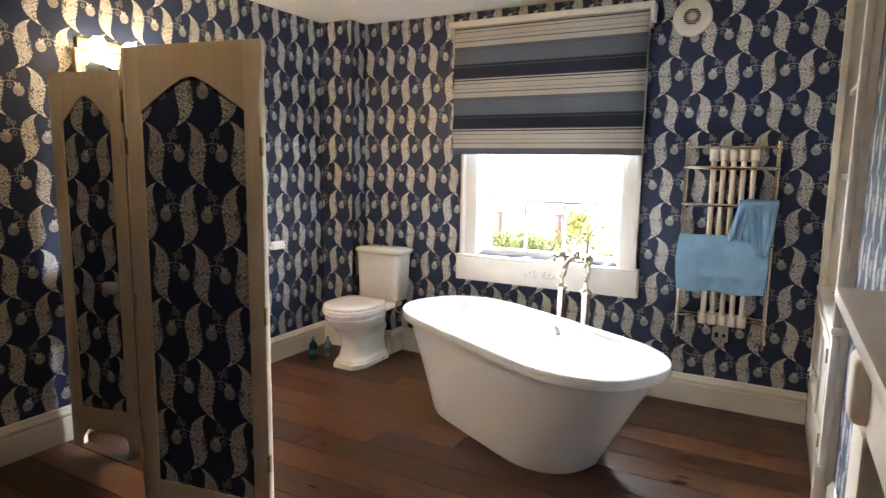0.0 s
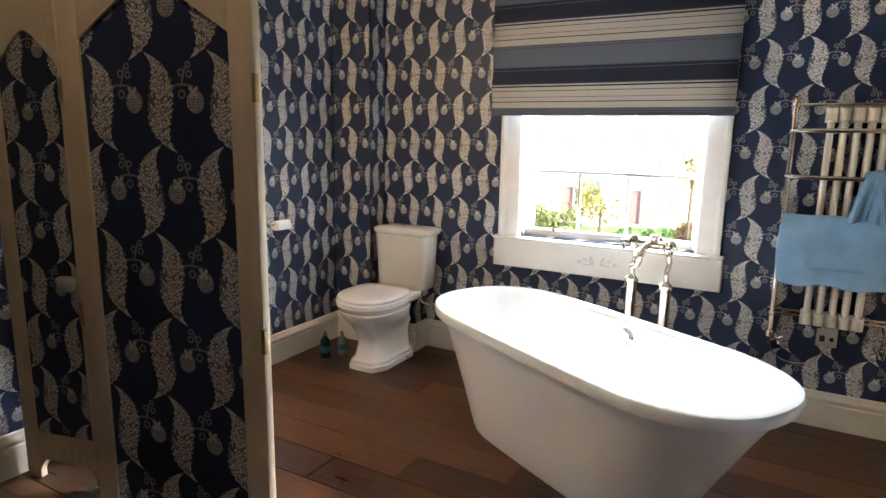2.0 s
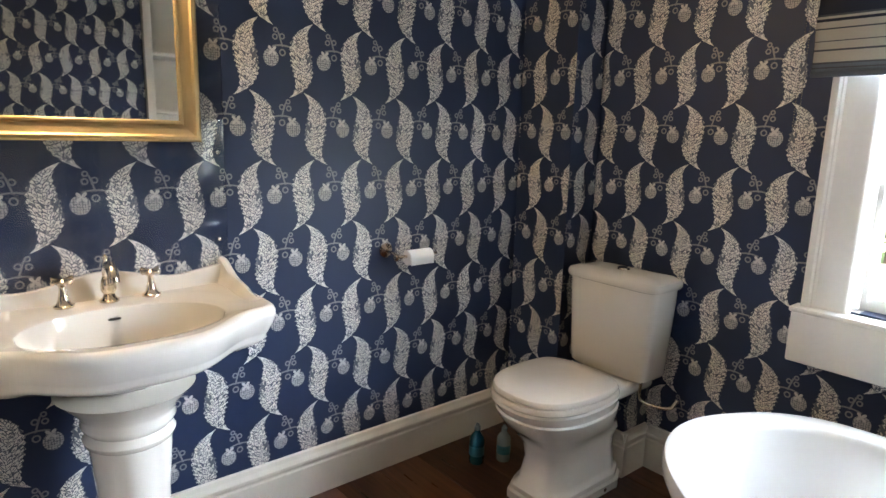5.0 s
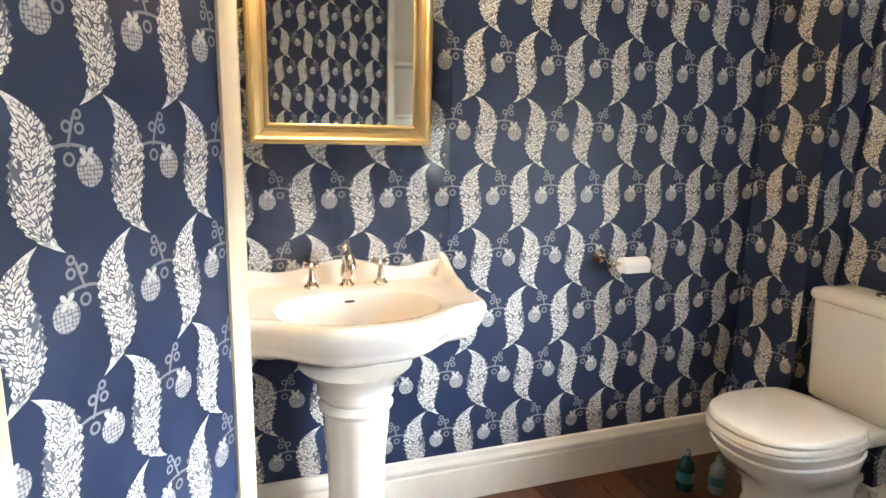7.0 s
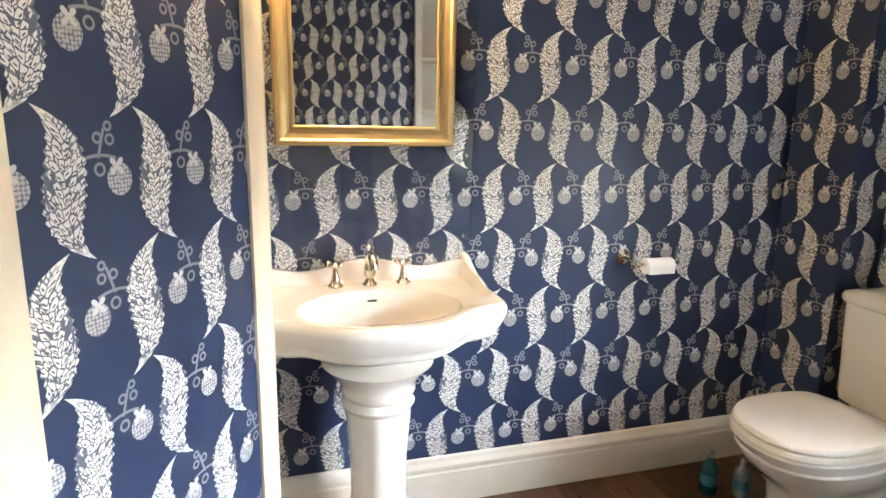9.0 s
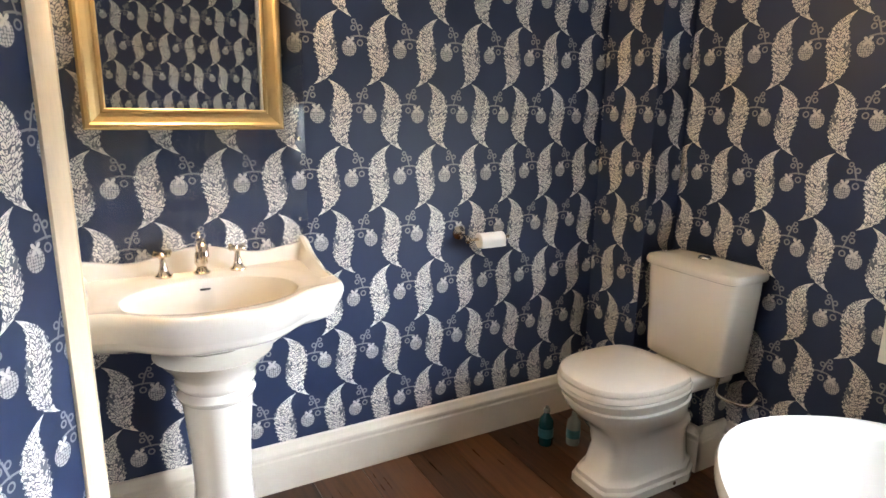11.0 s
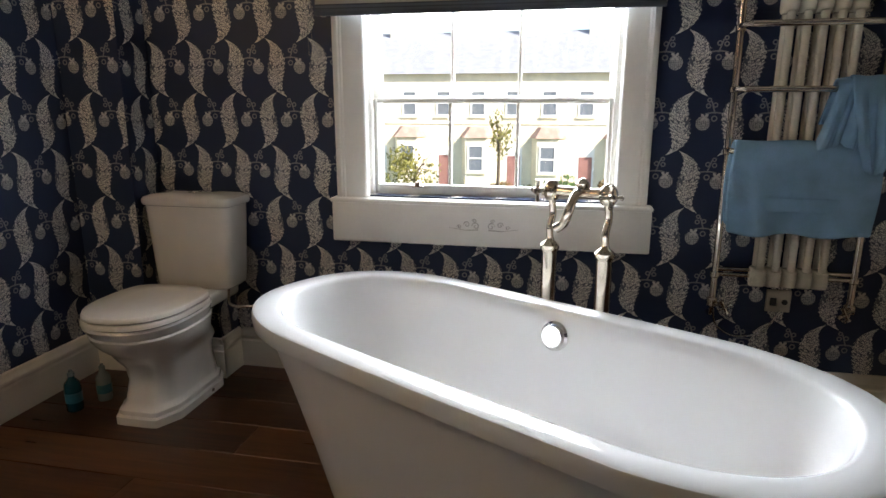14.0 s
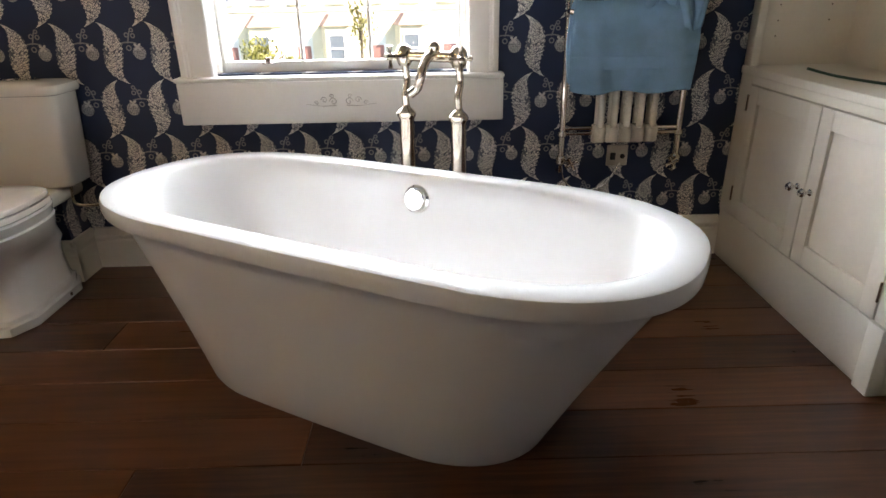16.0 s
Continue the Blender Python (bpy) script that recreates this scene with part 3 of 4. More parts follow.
# ---- lavatory ----
def lavatory():
    th = thing("toilet", "traditional white ceramic close-coupled toilet with the lid closed", "toilet")
    X = -2.522

    def R(a, b, z, y, n=2.5, count=56):
        return outline(a, b, n, count, z, X, y)
    # octagonal plinth and waisted pedestal
    bm = bmesh.new()

    def G(a, b, z, y, cut=1.62):
        return angled(a, b, z, X, y, cut=cut)

    def E(a, b, z, y, n=2.4):
        return angled(a, b, z, X, y, n)
    loft(bm, [G(0.128, 0.232, 0.0, 3.262), G(0.128, 0.232, 0.030, 3.262), G(0.118, 0.222, 0.036, 3.262), G(0.116, 0.220, 0.052, 3.262), G(0.106, 0.208, 0.060, 3.264), G(0.102, 0.200, 0.075, 3.268),
              G(0.094, 0.186, 0.15, 3.275), G(0.096, 0.186, 0.20, 3.272, 1.66), G(0.112, 0.196, 0.235, 3.258, 1.72), E(0.140, 0.206, 0.268, 3.232, 2.8), E(0.164, 0.222, 0.305, 3.200), E(0.176, 0.231, 0.335, 3.188), E(0.179, 0.235, 0.352, 3.185), E(0.173, 0.229, 0.358, 3.185), E(0.177, 0.237, 0.372, 3.18), E(0.184, 0.245, 0.392, 3.175), E(0.177, 0.239, 0.40, 3.175)])
    part("pan", bm, CHINA, th, "white ceramic pan on a stepped pedestal")
    bm = boxed(X - 0.125, X + 0.125, 3.33, 3.60, 0.345, 0.40, bevel=0.02, seg=3)
    part("shelf", bm, CHINA, th)

    def lid_ring(s, z, dy=0.0):
        r = []
        for x, y, _ in outline(0.186 * s, 0.245 * s, 2.5, 72, 0, 0, 0):
            if y > 0.13:
                y = 0.13 + (y - 0.13) * 0.45
            r.append((X + x, 3.175 + y + dy, z))
        return r
    bm = bmesh.new()
    loft(bm, [lid_ring(0.97, 0.401), lid_ring(1.0, 0.406), lid_ring(1.0, 0.418), lid_ring(0.985, 0.424)])
    part("seat", bm, SEAT, th, "ivory lacquered seat ring")
    bm = bmesh.new()
    loft(bm, [lid_ring(0.955, 0.4265), lid_ring(0.98, 0.430), lid_ring(0.98, 0.438), lid_ring(0.955, 0.446), lid_ring(0.90, 0.449), lid_ring(0.5, 0.4505)])
    part("lid", bm, SEAT, th, "closed ivory lacquered lid")
    for s in (-1, 1):
        part("hinge", turned([(0.012, 0), (0.012, 0.03), (0.008, 0.034)], (X + s * 0.075, 3.345, 0.40)), NICKEL, th)
    # tapered cistern with a stepped lid
    bm = bmesh.new()
    cy = 3.525

    def C(a, b, z, n=7):
        return outline(a, b, n, 64, z, X, cy + (0.095 - b) * 0)
    loft(bm, [C(0.160, 0.078, 0.405), C(0.168, 0.084, 0.412), C(0.172, 0.087, 0.45), C(0.187, 0.093, 0.70), C(0.188, 0.094, 0.748)])
    part("cistern", bm, CHINA, th, "tapered ceramic cistern")
    bm = bmesh.new()
    loft(bm, [C(0.190, 0.094, 0.748), C(0.199, 0.101, 0.752), C(0.203, 0.104, 0.760), C(0.203, 0.104, 0.772), C(0.197, 0.099, 0.783), C(0.17, 0.08, 0.793), C(0.10, 0.04, 0.797)])
    part("cistern_lid", bm, CHINA, th)
    bm = turned([(0.024, 0.0), (0.024, 0.004), (0.021, 0.008), (0.0, 0.009)], (X, cy - 0.005, 0.796))
    part("flush_button", bm, CHROME, th, "round split chrome flush button")
    part("fixing_cap", turned([(0.007, 0), (0.007, 0.004), (0.0, 0.005)], (X + 0.126, 3.33, 0.016), (1, 0, 0)), STEELDARK, th)
    # supply pipe and valve under the cistern
    bm = bar([(X + 0.13, 3.50, 0.40), (X + 0.13, 3.50, 0.33), (X + 0.18, 3.51, 0.315), (X + 0.235, 3.53, 0.32), (X + 0.245, 3.56, 0.345)], 0.0065, 10, 5)
    part("supply_pipe", bm, NICKEL, th, "thin metal water supply pipe")
    return th


lavatory()


# ---- wash basin ----
def wash_basin():
    th = thing("washbasin", "white ceramic pedestal washbasin with a serpentine front and raised back", "washbasin")
    Y, XW = 1.872, XL

    def O(s, z, dx=0.0, depth=0.50, half=0.345, wav=1.0):
        """Serpentine plan: straight at the wall, winged sides, bowed front."""
        r = []
        for i in range(80):
            a = 2 * math.pi * i / 80
            c, q = math.cos(a), math.sin(a)
            y = half * math.copysign(abs(q) ** 0.62, q)
            x = depth / 2 * math.copysign(abs(c) ** 0.55, c)
            if c > 0:
                t = abs(y) / half
                bow = math.exp(-(t / 0.60) ** 4)
                x = depth / 2 * (0.52 + 0.48 * bow + 0.05 * math.exp(-((t - 0.97) / 0.10) ** 2)) * abs(c) ** 0.28
            r.append((XW + 0.003 + max(0.0, depth / 2 * s + x * s + dx), Y + y * s, z))
        return r
    bm = bmesh.new()
    loft(bm, [O(0.30, 0.575, 0.075), O(0.42, 0.612, 0.065), O(0.60, 0.645, 0.045), O(0.78, 0.672, 0.028), O(0.90, 0.692, 0.012), O(0.94, 0.706, 0.006), O(0.938, 0.714, 0.006), O(0.955, 0.722, 0.004), O(0.985, 0.745), O(1.0, 0.766), O(0.998, 0.779), O(0.985, 0.789), O(0.965, 0.793), O(0.95, 0.792)], cap1=False)
    link("body", bm, CHINA, th, sharp=80)
    # deck with an oval bowl sunk in it
    bm = bmesh.new()
    N = 80
    outer = O(0.952, 0.7918)
    bx, by, a, b = XW + 0.275, Y, 0.155, 0.225

    def oval(sx, sy, z, dx=0.0):
        out = []
        for x, y, _ in outer:
            ang = math.atan2((y - by) / 0.225, (x - bx) / 0.155)
            out.append((bx + dx + a * sx * math.cos(ang), by + b * sy * math.sin(ang), z))
        return out
    mid = [((p[0] + q[0]) / 2, (p[1] + q[1]) / 2, 0.789) for p, q in zip(outer, oval(1.05, 1.05, 0.786))]
    loft(bm, [outer, mid, oval(1.05, 1.05, 0.786), oval(1.0, 1.0, 0.781), oval(0.95, 0.95, 0.755), oval(0.82, 0.82, 0.70), oval(0.55, 0.55, 0.655), oval(0.15, 0.12, 0.645)], cap0=False)
    part("bowl", bm, CHINA, th, "sunken oval bowl")
    part("overflow_slot", boxed(XW + 0.121, XW + 0.130, Y - 0.016, Y + 0.016, 0.748, 0.757, bevel=0.003), DARK, th, "dark oval overflow slot")
    # shaped upstand along the wall and round the two ends
    bm = bmesh.new()
    rows = []
    for k in range(41):
        t = -1 + k / 20
        y = Y + t * 0.338
        h = 0.825 + 0.032 * math.cos(min(1, abs(t) / 0.55) * math.pi) * 0.5 + 0.016 + (0.022 * max(0, (abs(t) - 0.62) / 0.38) ** 0.8)
        rows.append([(XW + 0.003, y, 0.775), (XW + 0.055, y, 0.785), (XW + 0.040, y, 0.80), (XW + 0.032, y, h - 0.012), (XW + 0.026, y, h - 0.002), (XW + 0.014, y, h), (XW + 0.003, y, h - 0.004)])
    loft(bm, rows)
    part("upstand", bm, CHINA, th, "curved raised back edge")
    for s in (-1, 1):
        bm = bmesh.new()
        rows = []
        for k in range(17):
            t = k / 16
            x = XW + 0.01 + t * 0.27
            h = 0.796 + 0.052 * (1 - t) ** 1.6 * (1 + 0.25 * math.cos(t * 9))
            yo = Y + s * (0.330 + 0.004 * math.sin(t * 6))
            rows.append([(x, yo - s * 0.045, 0.786), (x, yo - s * 0.030, 0.79 + (h - 0.79) * 0.35), (x, yo - s * 0.018, h - 0.004), (x, yo - s * 0.008, h), (x, yo + s * 0.004, h - 0.006), (x, yo + s * 0.010, 0.785)])
        loft(bm, rows)
        part("side_wing", bm, CHINA, th)
    # fluted pedestal
    bm = bmesh.new()
    prof = [(0.125, 0.0), (0.125, 0.03), (0.112, 0.045), (0.108, 0.07), (0.097, 0.085), (0.084, 0.13), (0.078, 0.22), (0.082, 0.34), (0.092, 0.455), (0.097, 0.475), (0.104, 0.480), (0.107, 0.490), (0.100, 0.500), (0.096, 0.508), (0.104, 0.516), (0.110, 0.528), (0.108, 0.542), (0.112, 0.552), (0.13, 0.575), (0.16, 0.605)]
    rings = []
    for r, z in prof:
        k = 0.06 if 0.1 < z < 0.46 else 0.0
        rings.append([(XW + 0.215 + r * math.cos(q) * (1 + k * abs(math.cos(3 * q))), Y + r * math.sin(q) * (1 + k * abs(math.cos(3 * q))), z) for q in [2 * math.pi * i / 48 for i in range(48)]])
    loft(bm, rings)
    part("pedestal", bm, CHINA, th, "waisted ceramic pedestal with ringed neck")
    return th


basin = wash_basin()
for ob in basin.children:
    if ob.name.startswith("pedestal"):
        ob.scale.z = 0.645 / 0.605
    else:
        ob.location.z = 0.040


def basin_tap(name, y, spout):
    th = thing(name, "old brassy nickel basin spout on the washbasin" if spout else "old brassy nickel basin tap with a cross handle", "tap", "" if spout else "basin taps")
    x, z = XL + 0.085, 0.8315
    base = [(0.024, 0.0), (0.024, 0.005), (0.017, 0.010), (0.013, 0.02)]
    if spout:
        part("base", turned(base + [(0.019, 0.03), (0.018, 0.05), (0.015, 0.062), (0.012, 0.07)], (x, y, z)), NICKEL, th)
        part("spout", bar([(x, y, z + 0.06), (x + 0.004, y, z + 0.085), (x + 0.03, y, z + 0.098), (x + 0.062, y, z + 0.085), (x + 0.072, y, z + 0.062)], [0.0135] * 25, 14, 6), NICKEL, th, "short curved spout")
        part("knob", turned([(0.008, 0), (0.010, 0.012), (0.005, 0.03), (0.008, 0.04), (0.003, 0.046)], (x - 0.01, y, z + 0.075), (-0.25, 0, 1)), NICKEL, th)
    else:
        part("base", turned(base + [(0.009, 0.04), (0.008, 0.052), (0.013, 0.058), (0.013, 0.066), (0.006, 0.072)], (x, y, z)), NICKEL, th)
        bm = bmesh.new()
        hub = Vector((x, y, z + 0.068))
        for k in range(4):
            o = Vector((math.cos(k * math.pi / 2 + 0.6), math.sin(k * math.pi / 2 + 0.6), 0))
            tube(bm, [hub, hub + o * 0.014, hub + o * 0.028, hub + o * 0.031], [0.0045, 0.0045, 0.0075, 0.003], 10)
        part("cross_handle", bm, NICKEL, th)
    return th


basin_tap("basin_spout", 1.872, True)
basin_tap("basin_tap", 1.770, False)
basin_tap("basin_tap", 1.974, False)

# clear splashback with screws
sb = thing("splashback", "clear acrylic splashback screwed over the wallpaper", "splashback")
pane = part("sheet", boxed(XL + 0.002, XL + 0.008, 1.50, 2.215, 0.80, 1.62, bevel=0.001), GLASS, sb)
pane.visible_shadow = False
for y, z in ((2.19, 0.955), (2.195, 1.21), (1.53, 1.21), (1.53, 0.955)):
    part("screw", turned([(0.006, 0), (0.006, 0.003), (0.003, 0.006), (0.0, 0.0065)], (XL + 0.008, y, z), (1, 0, 0), 14), CHROME, sb)


def gilt_mirror():
    th = thing("wall_mirror", "rectangular wall mirror in a moulded gilt frame above the washbasin", "mirror")
    y0, y1, z0, z1 = 1.612, 2.144, 1.240, 1.93
    w = 0.058
    prof = [(0.0, 0.012), (0.0, 0.030), (0.006, 0.036), (0.014, 0.036), (0.020, 0.030), (0.034, 0.024), (0.044, 0.022), (0.048, 0.026), (0.054, 0.026), (0.058, 0.020), (0.058, 0.010)]
    c = [(y0, z0, 1, 1), (y1, z0, -1, 1), (y1, z1, -1, -1), (y0, z1, 1, -1)]
    names = ("bottom_rail", "side_rail", "top_rail", "side_rail")
    for k in range(4):
        a, b = c[k], c[(k + 1) % 4]
        bm = bmesh.new()
        loft(bm, [[(XL + d, e[0] + e[2] * s, e[1] + e[3] * s) for s, d in prof] for e in (a, b)])
        link(names[k], bm, BRASS, th, smooth=False)
    bm = bmesh.new()
    ya, yb = y0 + w - 0.004, y1 - w + 0.004
    loft(bm, [[(XL + 0.004, ya, z), (XL + 0.008, ya, z), (XL + 0.022, yb, z), (XL + 0.018, yb, z)] for z in (z0 + w - 0.004, z1 - w + 0.004)])
    link("mirror_glass", bm, MIRROR, th, smooth=False, label="silvered mirror glass")
    return th


gilt_mirror()


def wall_lamp():
    th = thing("wall_lamp", "lit wall light with frosted glass shades above the mirror", "lamp")
    part("backplate", boxed(XL, XL + 0.02, 1.64, 2.10, 1.935, 1.985, bevel=0.006), BRASS, th)
    for y in (1.70, 1.872, 2.04):
        part("arm", bar([(XL + 0.02, y, 1.96), (XL + 0.06, y, 1.965), (XL + 0.085, y, 1.985)], 0.007, 10, 5), BRASS, th)
        bm = bmesh.new()
        lathe(bm, [(0.018, 0.0), (0.034, 0.015), (0.042, 0.04), (0.046, 0.075), (0.040, 0.10), (0.02, 0.115)], 24, Matrix.Translation((XL + 0.085, y, 1.985)) @ Matrix.Rotation(math.pi, 4, 'X'))
        part("shade", bm, SHADE, th, "glowing frosted glass shade")
    return th


SHADE = glow("lit_frosted_glass", (1.0, 0.72, 0.38), 7)
wall_lamp()


def toilet_roll_holder():
    th = thing("toilet_roll_holder", "chrome wall holder with a white toilet roll", "holder")
    y, z = 2.79, 0.845
    part("rose", turned([(0.026, 0), (0.026, 0.006), (0.016, 0.012), (0.009, 0.018)], (XL, y, z + 0.012), (1, 0, 0)), NICKEL, th)
    part("arm", bar([(XL + 0.015, y, z + 0.012), (XL + 0.06, y, z + 0.008), (XL + 0.085, y + 0.004, z), (XL + 0.085, y + 0.03, z), (XL + 0.085, y + 0.17, z)], 0.006, 10), NICKEL, th)
    part("knob", turned([(0.012, 0), (0.014, 0.006), (0.010, 0.012), (0.0, 0.014)], (XL + 0.085, y - 0.006, z), (0, -1, 0)), NICKEL, th)
    roll = thing("toilet_roll", "part-used roll of white toilet paper on its holder", "toilet roll")
    bm = bmesh.new()
    M = Matrix.Translation((XL + 0.085, y + 0.035, z - 0.006)) @ Matrix.Rotation(-math.pi / 2, 4, 'X')
    lathe(bm, [(0.017, 0.0), (0.0255, 0.0), (0.0275, 0.002), (0.0275, 0.104), (0.0255, 0.106), (0.017, 0.106)], 40, M)
    box(bm, XL + 0.1100, XL + 0.1130, y + 0.037, y + 0.139, z - 0.030, z - 0.004)
    part("paper", bm, PAPERROLL, roll)


toilet_roll_holder()


# ---- towel radiator ----
def towel_radiator():
    th = thing("towel_radiator", "traditional towel radiator with cream columns in a polished metal rail", "radiator")
    yb, xl, xr = 3.585, -0.472, -0.012
    for x in (xl, xr):
        part("post", bar([(x, yb, 0.44), (x, yb, 1.545)], 0.0115, 14), NICKEL, th)
        part("finial", turned([(0.013, 0), (0.015, 0.006), (0.008, 0.012), (0.0, 0.014)], (x, yb, 1.545)), NICKEL, th)
        for z in (1.52, 1.40, 1.20, 0.99, 0.545):
            part("joint", turned([(0.012, -0.012), (0.0165, -0.008), (0.0165, 0.008), (0.012, 0.012)], (x, yb, z)), NICKEL, th)
        part("wall_bracket", bar([(x, yb, 1.48), (x, YW, 1.48)], 0.008, 10), NICKEL, th)
    for z, out in ((1.52, 0.0), (0.545, 0.0), (0.565, 0.0)):
        part("cross_bar", bar([(xl, yb - out, z), (xr, yb - out, z)], 0.008, 12), NICKEL, th)
    for z, out in ((1.405, 0.075), (1.20, 0.075), (0.995, 0.075)):
        part("towel_bar", bar([(xl, yb, z), (xl, yb - out + 0.02, z), (xl + 0.018, yb - out, z), (xr - 0.018, yb - out, z), (xr, yb - out + 0.02, z), (xr, yb, z)], 0.0105, 12), NICKEL, th)
    n, x0, x1 = 5, -0.330, -0.128
    for k in range(n):
        x = x0 + (x1 - x0) * k / (n - 1)
        bm = bmesh.new()
        for y in (yb - 0.028, yb + 0.022):
            tube(bm, [(x, y, 0.535), (x, y, 1.49)], 0.0135, 14)
        for z in (0.545, 1.475):
            vs = outline(0.0255, 0.052, 2.2, 28)
            bmo = [[(x + a * 1.0, yb - 0.003 + b * s, z + dz) for a, b, _ in vs] for s, dz in ((0.5, -0.034), (0.9, -0.026), (1.0, -0.008), (1.0, 0.010), (0.9, 0.026), (0.5, 0.034))]
            loft(bm, bmo)
        part("column", bm, RAD, th, "cream enamelled radiator column")
    for x, s in ((xl, 1), (xr, -1)):
        bm = bmesh.new()
        lathe(bm, [(0.012, 0.0), (0.019, 0.006), (0.019, 0.03), (0.014, 0.036)], 18, Matrix.Translation((x, yb, 0.42)))
        tube(bm, [(x, yb, 0.435), (x + s * 0.02, yb - 0.02, 0.435), (x + s * 0.03, yb - 0.045, 0.435)], 0.009, 10)
        part("valve", bm, NICKEL, th)
        hub = Vector((x + s * 0.032, yb - 0.055, 0.435))
        bm = bmesh.new()
        for k in range(4):
            o = Vector((math.cos(k * math.pi / 2 + 0.5), 0, math.sin(k * math.pi / 2 + 0.5)))
            tube(bm, [hub, hub + o * 0.016, hub + o * 0.026, hub + o * 0.028], [0.006, 0.006, 0.009, 0.003], 8)
        part("cross_handle", bm, NICKEL, th)
        part("tail_pipe", bar([(x, yb, 0.42), (x, yb + 0.01, 0.39), (x, YW, 0.385)], 0.008, 10, 4), NICKEL, th)
    return th


towel_radiator()

PLATE = material("satin_nickel_plate", (0.55, 0.50, 0.42), 0.4, 0.4, vary=0.08)
sock = thing("spur_socket", "brushed metal electrical spur plate on the papered wall", "socket")
part("plate", boxed(-0.275, -0.190, YW - 0.010, YW, 0.40, 0.485, bevel=0.003), PLATE, sock)
part("switch", boxed(-0.262, -0.240, YW - 0.016, YW - 0.008, 0.425, 0.455, bevel=0.003), DARK, sock)
part("outlet", turned([(0.010, 0), (0.010, 0.006), (0.006, 0.008)], (-0.212, YW - 0.009, 0.44), (0, -1, 0), 14), DARK, sock)
cable = thing("heater_cable", "thin grey cable looping from the radiator valve to the socket", "cable")
part("wire", bar([(-0.47, 3.57, 0.42), (-0.45, 3.585, 0.35), (-0.38, 3.60, 0.305), (-0.29, 3.61, 0.32), (-0.235, 3.615, 0.39), (-0.222, 3.622, 0.41)], 0.0035, 8, 6), STEEL, cable)

TOWEL = material("blue_terry_towel", (0.24, 0.42, 0.62), 0.95, vary=0.16, scale=9, bump=0.9, bump_scale=420)


def draped(name, label, x0, x1, ybar, zbar, front, back, amp, seed, cat="towel", taper=(0.0, 0.0), parent=None):
    """Cloth hung over a bar, front and back lengths given, with soft folds."""
    rng = random.Random(seed)
    ph = [rng.uniform(0, 6) for _ in range(4)]
    bm = bmesh.new()
    nu, cols = 26, []
    R = 0.020
    path = []
    for k in range(16):
        path.append((-R - 0.001, -front + front * k / 15))
    for k in range(1, 8):
        a = math.pi - math.pi * k / 8
        path.append((R * math.cos(a), R * math.sin(a)))
    for k in range(12):
        path.append((R + 0.001, -back * k / 11))
    for i in range(nu + 1):
        t = i / nu
        col = []
        for oy, oz in path:
            hang = max(0, -oz) / max(front, 0.01)
            w = amp * (math.sin(t * 9 + ph[0] + oz * 6) * 0.5 + math.sin(t * 21 + ph[1]) * 0.3 + math.sin(t * 37 + ph[2] + oz * 12) * 0.15) * hang ** 0.6
            spread = 1.0 + 0.03 * math.sin(oz * 16 + ph[3])
            xa, xb = x0 + taper[0] * hang, x1 + taper[1] * hang
            x = (xa + xb) / 2 + (t - 0.5) * (xb - xa) * spread
            sag = 0.007 * math.sin(t * 13 + ph[2]) * (1 if oz < -front * 0.8 else 0.3)
            col.append((x, ybar + oy - (w if oy < 0 else -w * 0.2), zbar + oz + sag))
        cols.append(col)
    loft(bm, cols, cap0=False, cap1=False, closed=False)
    th = parent or thing(name, label, cat)
    cloth = part("flap" if parent else "cloth", bm, TOWEL, th)
    sol = cloth.modifiers.new("pile", 'SOLIDIFY')
    sol.thickness, sol.offset = 0.010, 1.0
    sub = cloth.modifiers.new("soft", 'SUBSURF')
    sub.levels = sub.render_levels = 1
    return th


draped("bath_towel", "folded light blue terry bath towel hung over the towel radiator", -0.480, -0.022, 3.51, 1.005, 0.290, 0.27, 0.016, 3)
band = bpy.data.objects["bath_towel"]
part("woven_band", boxed(-0.474, -0.027, 3.474, 3.480, 0.80, 0.845, bevel=0.002), TOWEL, band, "flat woven border band")
hand = draped("hand_towel", "crumpled light blue hand towel slung over the upper towel rail", -0.150, 0.012, 3.507, 1.212, 0.28, 0.17, 0.038, 8, taper=(0.075, -0.045))
flap = draped("flap", "", -0.185, -0.080, 3.515, 1.206, 0.20, 0.12, 0.028, 14, taper=(-0.050, -0.030), parent=hand)


# ---- extractor fan ----
def extractor():
    th = thing("extractor_fan", "round white plastic extractor fan high on the papered wall", "fan")
    at = (-0.502, YW, 2.243)
    part("cover", turned([(0.075, 0.0), (0.103, 0.0), (0.105, 0.006), (0.100, 0.016), (0.07, 0.026), (0.047, 0.028), (0.045, 0.020), (0.045, 0.012), (0.0, 0.012)], at, (0, -1, 0), 48), WHITE, th)
    for k in range(7):
        dx = 0.0
        z = -0.036 + 0.012 * k
        half = math.sqrt(max(0.0, 0.044 ** 2 - z * z))
        part("slat", boxed(at[0] - half, at[0] + half, YW - 0.026, YW - 0.020, at[2] + z - 0.0022, at[2] + z + 0.0022), DARK, th)
    part("hub", turned([(0.024, 0), (0.024, 0.006), (0.0, 0.008)], (at[0], YW - 0.024, at[2]), (0, -1, 0), 24), WHITE, th)


extractor()


# ---- folding screen ----
SCREENWOOD = material("screen_cream_paint", (0.80, 0.67, 0.49), 0.42, vary=0.05, bump=0.2, bump_scale=40, stretch=(8, 8, 1))
HINGE = material("brass_hinge", (0.55, 0.40, 0.20), 0.3, 0.9, vary=0.15)


